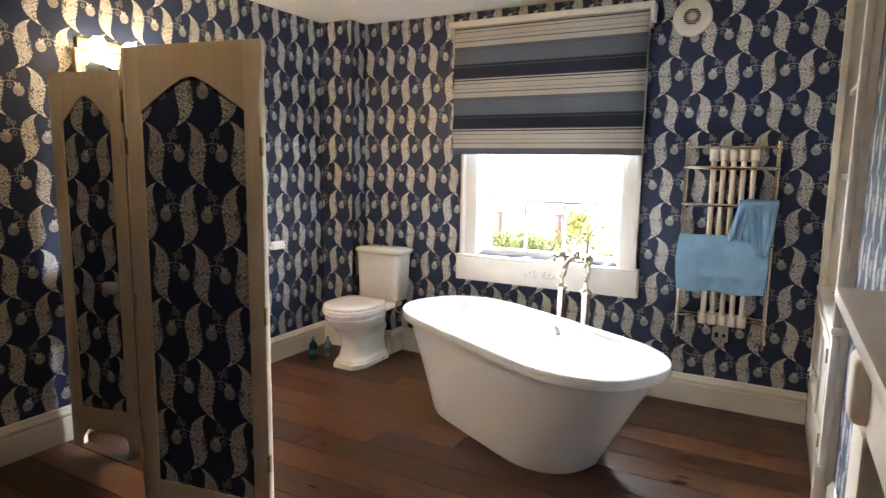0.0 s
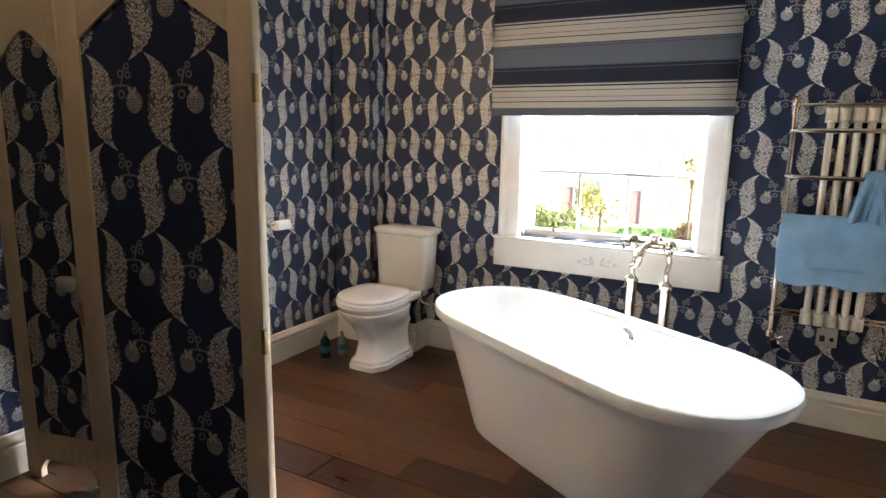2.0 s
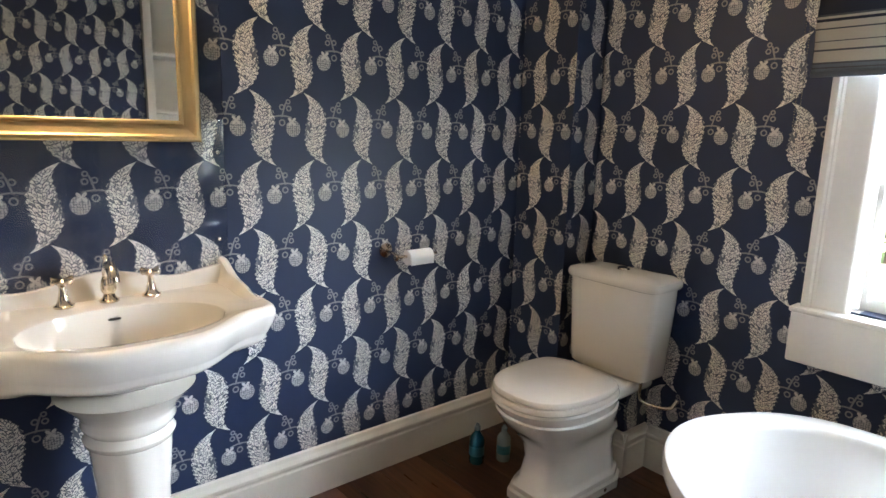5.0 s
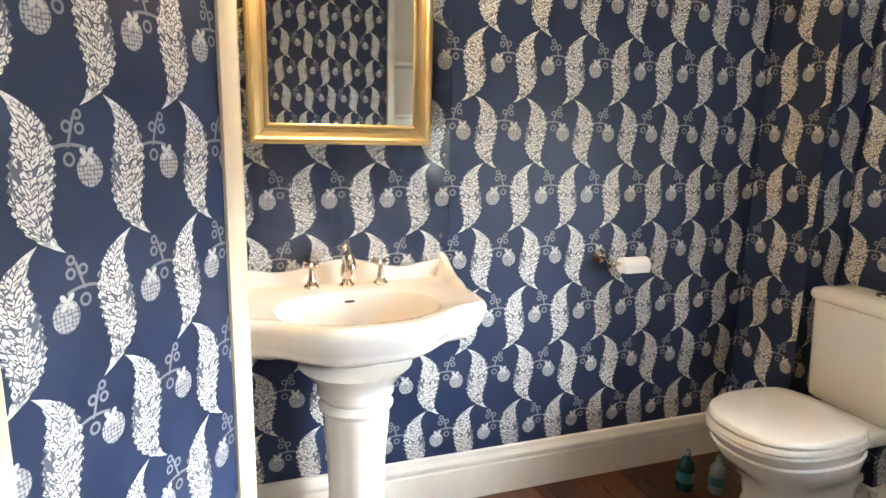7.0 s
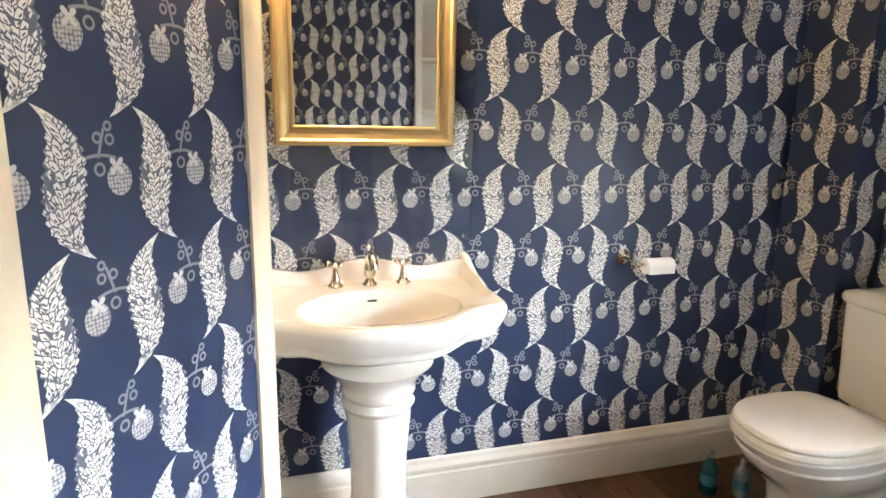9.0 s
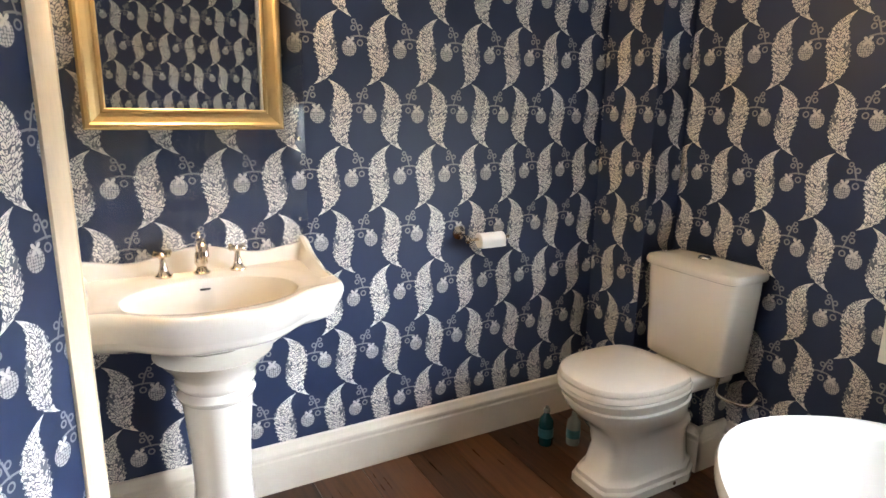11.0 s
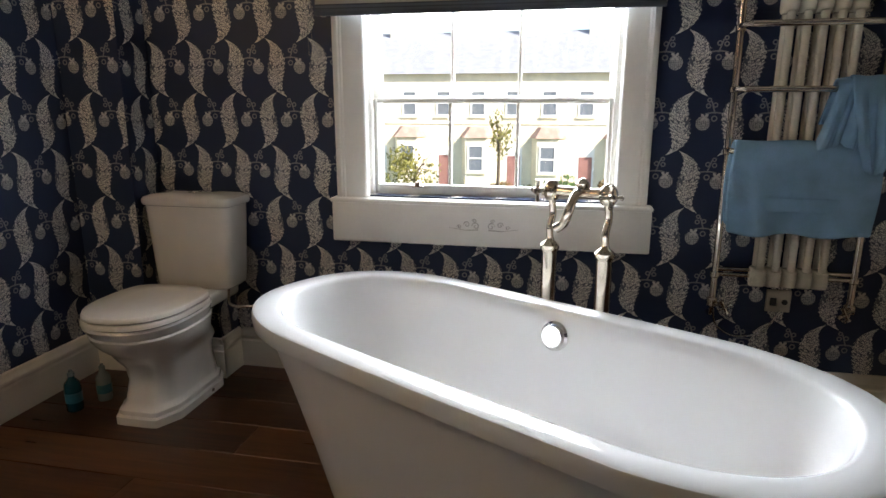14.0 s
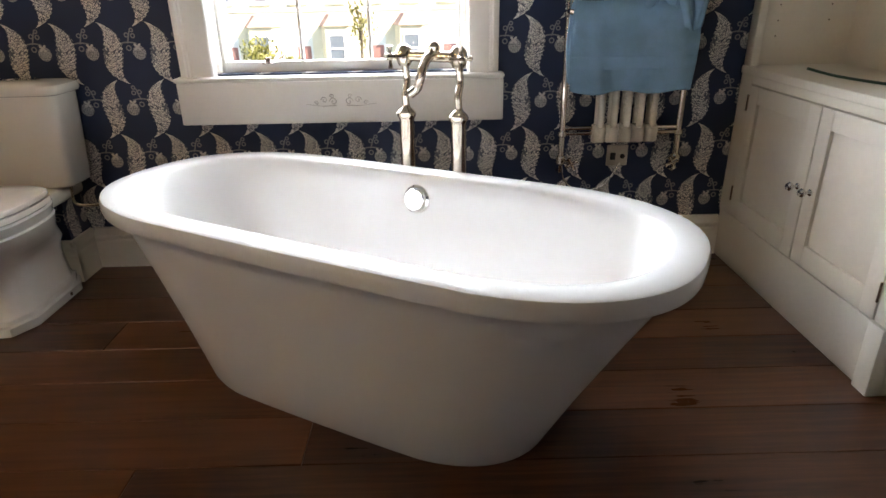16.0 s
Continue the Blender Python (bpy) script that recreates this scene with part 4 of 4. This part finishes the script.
def screen_leaf(parent, p, q, uoff, voff):
    """One leaf from p to q: a frame with an arched opening, and papered boards in it."""
    p, q = Vector((*p, 0)), Vector((*q, 0))
    W = (q - p).length
    M = Matrix.Translation(p) @ Matrix.Rotation(math.atan2(q.y - p.y, q.x - p.x), 4, 'Z')
    H, T, S = 1.79, 0.014, 0.066
    bm = bmesh.new()
    box(bm, 0.002, S, -T, T, 0.0, H, bevel=0.003, m=M)
    box(bm, W - S, W - 0.002, -T, T, 0.0, H, bevel=0.003, m=M)

    def strip(z_of, zb):
        rows = []
        for k in range(37):
            x = S - 0.004 + (W - 2 * S + 0.008) * k / 36
            za, zt = z_of((x - W / 2) / (W / 2 - S)), zb
            rows.append([(x, -T + 0.001, za), (x, T - 0.001, za), (x, T - 0.001, zt), (x, -T + 0.001, zt)])
        loft(bm, rows, m=M)

    strip(lambda t: H - 0.108 - 0.115 * (math.sqrt(t * t + 0.05) - 0.2236) / 0.80, H)
    strip(lambda t: 0.085 + 0.0 * t, 0.195)
    # bracket feet under the bottom rail
    for x0, s in ((S - 0.003, 1), (W - S + 0.003, -1)):
        rows = []
        for k in range(9):
            t = k / 8
            x = x0 + s * 0.055 * t
            rows.append([(x, -T + 0.001, 0.09 - 0.06 * (1 - t) ** 2), (x, T - 0.001, 0.09 - 0.06 * (1 - t) ** 2), (x, T - 0.001, 0.10), (x, -T + 0.001, 0.10)])
        loft(bm, rows, m=M)
    leaf = part("leaf", bm, SCREENWOOD, parent, "cream painted frame with an arched opening")
    board = boxed(S - 0.006, W - S + 0.006, -0.006, 0.006, 0.188, H - 0.05)
    lay = board.loops.layers.uv.new("UVMap")
    board.faces.ensure_lookup_table()
    # keep the board behind the arch
    for f in board.faces:
        for lp in f.loops:
            lp[lay].uv = (lp.vert.co.x * (1 if f.normal.y < 0 else -1) + uoff, lp.vert.co.z + voff)
    bmesh.ops.transform(board, verts=board.verts[:], matrix=M)
    link("papered_board", board, PAPER, leaf, smooth=False, label="navy wallpaper with cream lacy leaves")
    for z in (0.35, 0.88, 1.45):
        part("hinge", boxed(W - 0.006, W + 0.004, -T - 0.004, -T + 0.01, z - 0.03, z + 0.03, bevel=0.001, m=M), HINGE, leaf)
    return leaf


screen = thing("folding_screen", "three-leaf folding screen, cream frames with navy leaf-patterned wallpaper, standing zigzag", "screen")
SA, SB, SC_, SR = (-2.05, 1.222), (-2.60, 1.575), (-2.985, 1.48), (-1.495, 1.315)
screen_leaf(screen, SA, SR, -0.0908, -0.1381)
screen_leaf(screen, SB, SA, 0.0, 0.06)
screen_leaf(screen, SC_, SB, 0.06, 0.085)


# ---- alcove cupboard and shelves ----
def alcove_cupboard():
    th = thing("base_cupboard", "built-in cream painted alcove cupboard with two panelled doors", "cupboard")
    y0, y1, zt = YA, YW, 0.790
    part("plinth", boxed(XC + 0.004, XC + 0.04, y0 + 0.06, y1, 0.0, 0.205, bevel=0.003), CREAM, th)
    bm = boxed(XC - 0.012, XC + 0.03, y0 - 0.005, y0 + 0.058, 0.0, 0.215, bevel=0.006)
    box(bm, XC, XC + 0.03, y0, y0 + 0.055, 0.20, zt - 0.03, bevel=0.003)
    part("stile", bm, CREAM, th)
    part("stile", boxed(XC, XC + 0.03, y1 - 0.09, y1, 0.205, zt - 0.03, bevel=0.003), CREAM, th)
    part("rail", boxed(XC + 0.001, XC + 0.03, y0 + 0.05, y1 - 0.085, zt - 0.06, zt - 0.03, bevel=0.003), CREAM, th)
    part("carcass", boxed(XC + 0.03, 0.72, y0, y1, 0.0, zt - 0.03), CREAM, th)
    part("worktop", boxed(XC - 0.006, 0.72, y0 + 0.002, y1, zt - 0.03, zt, bevel=0.006), CREAM, th, "painted wooden top")
    mid = 3.085
    for a, b in ((y0 + 0.058, mid - 0.0025), (mid + 0.0025, y1 - 0.093)):
        z0, z1 = 0.212, zt - 0.066
        s = 0.062
        x0, x1 = XC - 0.002, XC + 0.020
        door = part("door", boxed(x0 + 0.011, x1 - 0.002, a + 0.02, b - 0.02, z0 + 0.02, z1 - 0.02), CREAM, th, "panelled cream door")
        for ya, yb in ((a, a + s), (b - s, b)):
            part("stile", boxed(x0, x1, ya, yb, z0, z1, bevel=0.002), CREAM, door)
        for za, zb in ((z0, z0 + s + 0.01), (z1 - s, z1)):
            part("rail", boxed(x0 + 0.0005, x1, a + s - 0.001, b - s + 0.001, za, zb, bevel=0.002), CREAM, door)
        ky = mid + 0.036 if a > mid else mid - 0.036
        bm = turned([(0.011, 0.0), (0.011, 0.004), (0.005, 0.010), (0.006, 0.018), (0.0135, 0.024), (0.015, 0.031), (0.010, 0.038), (0.0, 0.040)], (x0, ky, 0.457), (-1, 0, 0), 20)
        part("knob", bm, CHROME, door, "small round chrome knob")
        for z in (0.30, 0.66):
            hy = b + 0.002 if a > mid else a - 0.002
            part("hinge", bar([(x0 - 0.003, hy, z - 0.03), (x0 - 0.003, hy, z + 0.03)], 0.004, 8), NICKEL, door)
    return th


alcove_cupboard()


def alcove_shelves():
    th = thing("shelf_unit", "built-in cream alcove bookcase with empty shelves and a cornice", "shelves")
    y0, y1 = YA, YW
    z0, z1 = 0.790, ZC
    xb = 0.60
    part("back_panel", boxed(xb, xb + 0.02, y0 + 0.004, y1 - 0.004, z0, z1 - 0.002), CREAM, th)
    for a, b in ((y0 + 0.003, y0 + 0.025), (y1 - 0.025, y1 - 0.003)):
        part("side_panel", boxed(XC + 0.03, xb, a, b, z0, z1 - 0.002), CREAM, th)
    part("face_post", boxed(XC, XC + 0.03, y0 + 0.002, y0 + 0.055, z0, z1 - 0.09, bevel=0.004), CREAM, th)
    part("face_post", boxed(XC, XC + 0.03, y1 - 0.055, y1 - 0.002, z0, z1 - 0.09, bevel=0.004), CREAM, th)
    for z in (1.36, 1.78):
        part("shelf", boxed(XC + 0.05, xb, y0 + 0.026, y1 - 0.026, z, z + 0.026, bevel=0.004), CREAM, th)
    bm = bmesh.new()
    prof = [(0, 0), (0.012, 0.0), (0.012, 0.02), (0.03, 0.035), (0.05, 0.07), (0.055, 0.10), (0, 0.10)]
    loft(bm, [[(XC + 0.03 - a, y, z1 - 0.102 + h) for a, h in prof] for y in (y0 + 0.002, y1 - 0.002)])
    part("cornice", bm, CREAM, th, "moulded cream cornice")
    bm = bmesh.new()
    lathe(bm, [(0.003, 0.0), (0.003, 0.001)], 8, Matrix.Rotation(math.pi / 2, 4, 'X'))
    first = part("peg_hole", bm, STEELDARK, th, "small drilled shelf-peg hole")
    z = z0 + 0.16
    while z < z1 - 0.2:
        for x in (XC + 0.09, xb - 0.09):
            o = new("peg_hole", first.data)
            o.parent, o.location = th, (x, y1 - 0.0255, z)
        z += 0.055
    first.location = (XC + 0.09, y1 - 0.0255, z0 + 0.105)
    return th


alcove_shelves()

wire = thing("garden_wire", "coil of thin dark green wire lying on the cupboard top", "wire")
part("strand", bar([(0.27, 3.28, 0.815), (0.31, 3.20, 0.802), (0.36, 3.10, 0.7955), (0.40, 3.00, 0.795), (0.43, 2.93, 0.801), (0.46, 2.86, 0.7955), (0.52, 2.80, 0.795)], 0.0045, 8, 8), material("green_wire", (0.02, 0.07, 0.045), 0.4, vary=0.2), wire)
part("twist", bar([(0.38, 3.02, 0.802), (0.41, 2.99, 0.812), (0.42, 2.95, 0.801), (0.40, 2.96, 0.798), (0.44, 2.92, 0.805)], 0.004, 8, 6), DARK, wire)


# ---- fireplace ----
MARBLE = material("honed_limestone", (0.72, 0.64, 0.53), 0.35, vary=0.08, scale=4, bump=0.1)
SOOT = material("sooted_brick", (0.05, 0.04, 0.035), 0.9, vary=0.3, bump=0.5)


def fireplace():
    th = thing("fireplace", "cream stone fireplace surround with a deep mantel shelf", "fireplace")
    y0, y1 = 0.28, 1.58
    part("mantel_shelf", boxed(XB - 0.142, XB, y0 - 0.06, y1 + 0.06, 1.075, 1.11, bevel=0.008), MARBLE, th, "projecting mantel shelf")
    part("bed_mould", boxed(XB - 0.115, XB, y0 - 0.02, y1 + 0.02, 1.04, 1.076, bevel=0.012), MARBLE, th)
    part("frieze", boxed(XB - 0.07, XB, y0, y1, 0.80, 1.041, bevel=0.005), MARBLE, th)
    for a, b in ((y0, y0 + 0.17), (y1 - 0.17, y1)):
        part("jamb", boxed(XB - 0.08, XB, a, b, 0.0, 0.81, bevel=0.006), MARBLE, th)
        part("corbel", boxed(XB - 0.105, XB, a + 0.03, b - 0.03, 0.82, 0.985, bevel=0.02, seg=3), MARBLE, th)
        part("block", boxed(XB - 0.09, XB, a - 0.008, b + 0.008, 0.0, 0.17, bevel=0.006), MARBLE, th)
    part("hearth_back", boxed(XB - 0.012, XB, y0 + 0.17, y1 - 0.17, 0.0, 0.80), SOOT, th, "dark sooted fireback")
    return th


fireplace()


# ---- bottle by the skirting ----
def bottle(name, label, x, y, h, r, glassy, liquid, cap, level):
    th = thing(name, label, "bottle")
    part("shell", turned([(r * 0.9, 0.0), (r, 0.006), (r, h * 0.58), (r * 0.9, h * 0.68), (r * 0.4, h * 0.8), (r * 0.36, h * 0.86)], (x, y, 0.0)), glassy, th)
    part("label", turned([(r * 1.012, h * 0.22), (r * 1.012, h * 0.46)], (x, y, 0.0)), material("teal_label", (0.02, 0.12, 0.17), 0.4, vary=0.2, scale=40), th, "dark teal label")
    part("liquid", turned([(r * 0.86, 0.004), (r * 0.95, 0.008), (r * 0.95, h * level)], (x, y, 0.0)), liquid, th, "blue-green liquid")
    part("cap", turned([(r * 0.42, h * 0.85), (r * 0.42, h * 0.93), (r * 0.25, h * 0.95), (r * 0.22, h), (0.0, h)], (x, y, 0.0)), cap, th)
    return th


CLEARPL = material("frosted_plastic", (0.20, 0.24, 0.25), 0.25, vary=0.1)
TEAL = material("teal_liquid", (0.005, 0.05, 0.07), 0.15, vary=0.1)
bottle("cleaner_bottle", "small clear bottle of blue-green cleaner standing by the skirting", -2.84, 3.10, 0.165, 0.030, TEAL, TEAL, CLEARPL, 0.5)
bottle("spray_bottle", "small cloudy plastic bottle standing behind the toilet", -2.79, 3.20, 0.15, 0.028, CLEARPL, CLEARPL, CLEARPL, 0.5)


# ---- outside: the street ----
GZ = -4.3
GRASS = material("lawn", (0.07, 0.11, 0.03), 0.9, vary=0.3, scale=2, bump=0.5)
ROAD = material("asphalt", (0.09, 0.09, 0.09), 0.85, vary=0.15)
STONE = material("bath_stone", (0.78, 0.71, 0.56), 0.85, vary=0.10, scale=1.5, bump=0.3, bump_scale=8)
SLATE = material("slate_roof", (0.30, 0.31, 0.34), 0.7, vary=0.2, scale=3, bump=0.4, bump_scale=12, stretch=(1, 1, 5))
BAYROOF = material("bay_roof_tile", (0.40, 0.27, 0.22), 0.8, vary=0.2, scale=3)
PANE = material("dark_pane", (0.17, 0.19, 0.22), 0.08, vary=0.1)
TRIM = material("white_joinery", (0.8, 0.8, 0.78), 0.5, vary=0.03)
REDDOOR = material("red_door_paint", (0.32, 0.16, 0.14), 0.4, vary=0.1)
tagged(link("ground", boxed(-300, 300, 4.2, 700, GZ - 0.5, GZ), GRASS, smooth=False), kind="structure")
tagged(link("road", boxed(-120, 120, 18.5, 26.5, GZ - 0.1, GZ + 0.02), ROAD, smooth=False), kind="structure")
tagged(link("pavement", boxed(-120, 120, 26.5, 29.0, GZ - 0.1, GZ + 0.13), material("paving", (0.32, 0.30, 0.27), 0.9, vary=0.1), smooth=False), kind="structure")


def window_unit(parent, x, y, z, w, h):
    fr = bmesh.new()
    for a in ((x - w / 2, x - w / 2 + 0.09, z, z + h), (x + w / 2 - 0.09, x + w / 2, z, z + h), (x - w / 2, x + w / 2, z, z + 0.09), (x - w / 2, x + w / 2, z + h - 0.09, z + h), (x - w / 2, x + w / 2, z + h * 0.48, z + h * 0.54)):
        box(fr, a[0], a[1], y - 0.06, y + 0.05, a[2], a[3])
    win = part("window", fr, TRIM, parent)
    part("pane", boxed(x - w / 2 + 0.05, x + w / 2 - 0.05, y - 0.02, y + 0.02, z + 0.05, z + h - 0.05), PANE, win)
    part("sill", boxed(x - w / 2 - 0.1, x + w / 2 + 0.1, y - 0.12, y + 0.05, z - 0.12, z), STONE, win)


def house():
    th = thing("terraced_house", "pale stone two-storey terraced house with a bay window and slate roof", "house", "terrace across the street")
    y, w = 40.0, 4.4
    z0, z1 = GZ, GZ + 7.4
    wall = part("wall", boxed(-w / 2, w / 2, y, y + 8, z0, z1), STONE, th)
    part("string_course", boxed(-w / 2, w / 2, y - 0.06, y + 0.1, z0 + 4.35, z0 + 4.5), STONE, wall)
    bm = bmesh.new()
    loft(bm, [[(x, y - 0.35, z1), (x, y + 4, z1 + 2.9), (x, y + 8.3, z1)] for x in (-w / 2, w / 2)])
    roof = link("roof", bm, SLATE, th, smooth=False)
    part("chimney", boxed(w / 2 - 1.0, w / 2 - 0.1, y + 3.4, y + 4.6, z1 + 1.8, z1 + 4.4), STONE, roof)
    for x in (-1.05, 1.15):
        window_unit(th, x, y, z0 + 4.85, 0.95, 1.55)
    bm = bmesh.new()
    plan = [(-2.05, y), (-1.7, y - 0.85), (-0.4, y - 0.85), (-0.05, y)]
    loft(bm, [[(a, b, z) for a, b in plan] for z in (z0, z0 + 3.55)])
    bay = link("bay", bm, STONE, th, smooth=False)
    bm = bmesh.new()
    loft(bm, [[(-2.2, y, z0 + 3.55), (-1.8, y - 1.0, z0 + 3.55), (-0.3, y - 1.0, z0 + 3.55), (0.1, y, z0 + 3.55)], [(-1.7, y, z0 + 4.2), (-1.45, y - 0.25, z0 + 4.2), (-0.65, y - 0.25, z0 + 4.2), (-0.4, y, z0 + 4.2)]])
    link("bay_roof", bm, BAYROOF, bay, smooth=False)
    window_unit(th, -1.05, y - 0.85, z0 + 1.45, 1.0, 1.65)
    part("door", boxed(0.85, 1.65, y - 0.05, y + 0.1, z0 + 0.3, z0 + 2.4), REDDOOR, th, "dark red front door")
    part("door_frame", boxed(0.73, 1.77, y - 0.03, y + 0.05, z0 + 0.3, z0 + 2.95), TRIM, th)
    part("garden_wall", boxed(-w / 2, w / 2, 29.7, 30.0, GZ, GZ + 0.9), STONE, th)
    return th


h0 = house()
h0.location = (-27.55, 0, 0)
for k in range(1, 12):
    copy_thing(h0, Matrix.Translation((-27.55 + 4.4 * k, 0, 0)))

LEAF = [material("shrub_leaves", c, 0.6, vary=0.35, scale=3) for c in ((0.07, 0.13, 0.025), (0.17, 0.16, 0.03), (0.11, 0.12, 0.03), (0.16, 0.10, 0.03))]
BARK = material("bark", (0.10, 0.075, 0.05), 0.9, vary=0.2)


def shrub(name, label, cat, x, y, rx, rz, base, mat, seed, count=900):
    """A trunk with limbs and a loose crown of small leaves."""
    rng = random.Random(seed)
    th = thing(name, label, cat)
    bm = bmesh.new()
    tube(bm, [(x, y, GZ), (x + 0.05, y, base + rz * 0.5), (x + 0.1, y, base + rz * 1.1)], [0.10, 0.07, 0.03], 8)
    for k in range(6):
        a = rng.uniform(0, 6.28)
        tube(bm, [(x + 0.04, y, base + rz * rng.uniform(0.2, 0.8)), (x + math.cos(a) * rx * 0.6, y + math.sin(a) * rx * 0.6, base + rz * rng.uniform(0.9, 1.6))], [0.035, 0.012], 6)
    part("trunk", bm, BARK, th)
    verts, faces = [], []
    lobes = [(rng.uniform(-0.55, 0.55) * rx, rng.uniform(-0.55, 0.55) * rx, rng.uniform(0.35, 1.6) * rz, rng.uniform(0.35, 0.6)) for _ in range(9)]
    for k in range(count):
        lx, ly, lz, lr = lobes[k % 9]
        d = Vector((rng.gauss(0, 1), rng.gauss(0, 1), rng.gauss(0, 1))).normalized() * (rng.random() ** 0.4)
        c = Vector((x + lx + d.x * lr * rx, y + ly + d.y * lr * rx, base + lz + d.z * lr * rz))
        s = rng.uniform(0.07, 0.15)
        e = Euler((rng.uniform(0, 6), rng.uniform(0, 6), rng.uniform(0, 6))).to_matrix()
        i = len(verts)
        verts += [c + e @ Vector(v) * s for v in ((-1, 0, 0), (0, -0.5, 0.12), (1, 0, 0), (0, 0.5, 0.12))]
        faces.append((i, i + 1, i + 2, i + 3))
    me = bpy.data.meshes.new("crown")
    me.from_pydata(verts, [], faces)
    me.materials.append(mat)
    ob = new("crown", me)
    ob.parent = th
    return th


specs = [(-9.0, 33.0, 1.7, 1.3, -3.3, 1), (-6.3, 32.5, 1.2, 0.5, -4.1, 0), (-4.6, 33.2, 1.0, 0.7, -4.1, 3), (-1.2, 33.0, 1.3, 0.8, -3.9, 0), (1.6, 33.4, 1.1, 0.9, -4.0, 3), (4.6, 33.0, 1.6, 1.0, -3.9, 2),
         (-13.0, 33.0, 2.0, 0.9, -4.0, 0), (-16.6, 33.4, 1.7, 1.2, -3.8, 1), (-20.4, 33, 2.2, 1.0, -4.0, 0), (-24.5, 33.2, 2.0, 1.3, -3.8, 2), (9.5, 33.2, 1.9, 1.1, -4.0, 1)]
for k, (x, y, rx, rz, base, mi) in enumerate(specs):
    shrub("garden_shrub", ("yellow-green", "autumn yellow", "olive green", "russet")[(0, 1, 2, 3)[mi]] + " leafy shrub in a front garden", "shrub", x, y, rx, rz, base, LEAF[mi], 20 + k)
shrub("street_tree", "slender bare-topped tree in front of the terrace", "tree", -4.4, 32.0, 1.1, 1.6, -1.6, LEAF[1], 55, 220)



def hedge(x0, x1, y, z0, z1, mat, seed, count):
    """A clipped row of small leaves."""
    rng = random.Random(seed)
    verts, faces = [], []
    for k in range(count):
        x = rng.uniform(x0, x1)
        top = z1 + 0.18 * math.sin(x * 1.7) + 0.10 * math.sin(x * 4.3 + 1)
        c = Vector((x, y + rng.uniform(-0.45, 0.45), z0 + (top - z0) * rng.random() ** 0.8))
        s = rng.uniform(0.08, 0.16)
        e = Euler((rng.uniform(0, 6), rng.uniform(0, 6), rng.uniform(0, 6))).to_matrix()
        i = len(verts)
        verts += [c + e @ Vector(v) * s for v in ((-1, 0, 0), (0, -0.6, 0.1), (1, 0, 0), (0, 0.6, 0.1))]
        faces.append((i, i + 1, i + 2, i + 3))
    me = bpy.data.meshes.new("hedge")
    me.from_pydata(verts, [], faces)
    me.materials.append(mat)
    return tagged(new("hedge", me), "leafy green garden hedge along the street", "hedge", kind="stuff")


for k, (x0, x1, y, top, mi) in enumerate(((-26, -15.5, 31.0, -2.7, 0), (-15, -9.8, 31.2, -2.5, 2), (-8.2, -4.8, 31.0, -3.2, 0), (-4.2, 0.8, 31.2, -2.9, 1), (1.2, 9, 31.0, -2.8, 0))):
    hedge(x0, x1, y, GZ, top, LEAF[mi], 70 + k, int(260 * (x1 - x0)))


def parked_car(x, y, paint):
    th = thing("parked_car", "pale silver hatchback parked at the kerb", "car", "cars parked in the street")
    def sect(px, w, zb, zt):
        return [(px, -w, zb), (px, -w, zt - 0.12), (px, -w + 0.12, zt), (px, w - 0.12, zt), (px, w, zt - 0.12), (px, w, zb)]
    bm = bmesh.new()
    loft(bm, [sect(*q) for q in ((-2.0, 0.70, 0.35, 0.70), (-1.9, 0.82, 0.22, 0.92), (-1.1, 0.86, 0.20, 0.96), (0.6, 0.86, 0.20, 0.95), (1.5, 0.83, 0.22, 0.86), (1.95, 0.72, 0.30, 0.66))])
    part("body", bm, paint, th)
    bm = bmesh.new()
    loft(bm, [sect(*q) for q in ((-1.85, 0.70, 0.90, 0.98), (-1.35, 0.68, 0.90, 1.40), (-0.2, 0.68, 0.90, 1.47), (0.35, 0.66, 0.90, 1.38), (1.05, 0.70, 0.90, 0.97))])
    part("cabin", bm, PANE, th, "dark tinted glass cabin")
    part("roof", boxed(-1.25, 0.28, -0.60, 0.60, 1.40, 1.485, bevel=0.03), paint, th)
    for wx in (-1.3, 1.3):
        for s in (-1, 1):
            wheel = part("wheel", turned([(0.12, -0.10), (0.30, -0.10), (0.32, -0.06), (0.32, 0.06), (0.30, 0.10), (0.12, 0.10)], (wx, s * 0.78, 0.32), (0, 1, 0), 24), DARK, th)
            part("rim", turned([(0.20, -0.105), (0.20, 0.105)], (wx, s * 0.78, 0.32), (0, 1, 0), 20), STEEL, wheel)
    th.location = (x, y, GZ + 0.02)
    return th


car = parked_car(-8.6, 25.2, material("silver_car_paint", (0.62, 0.63, 0.64), 0.25, 0.3, vary=0.03))
copy_thing(car, Matrix.Translation((-2.6, 25.2, GZ + 0.02)))
copy_thing(car, Matrix.Translation((-15.4, 25.2, GZ + 0.02)))


# ---- floor boards, last ----
def floor_boards():
    fl = tagged(new("floor"), "dark stained wooden floorboards", kind="structure")
    rng = random.Random(4)
    W, y, shared = 0.185, YB, {}
    while y < YW:
        x, w = XL, min(W, YW - y)
        cut = rng.uniform(0.6, 2.6)
        for x0, x1 in ((XL, XL + cut), (XL + cut, 0.72)):
            L = round(x1 - x0, 2)
            bm = bmesh.new()
            box(bm, 0.0008, x1 - x0 - 0.0008, 0.0012, w - 0.0012, -0.022, 0.0, bevel=0.0012, seg=1)
            ob = link("board", bm, FLOOR, fl, smooth=False)
            ob.location = (x0, y, rng.uniform(-0.0008, 0.0))
        y += W
    return fl


floor_boards()
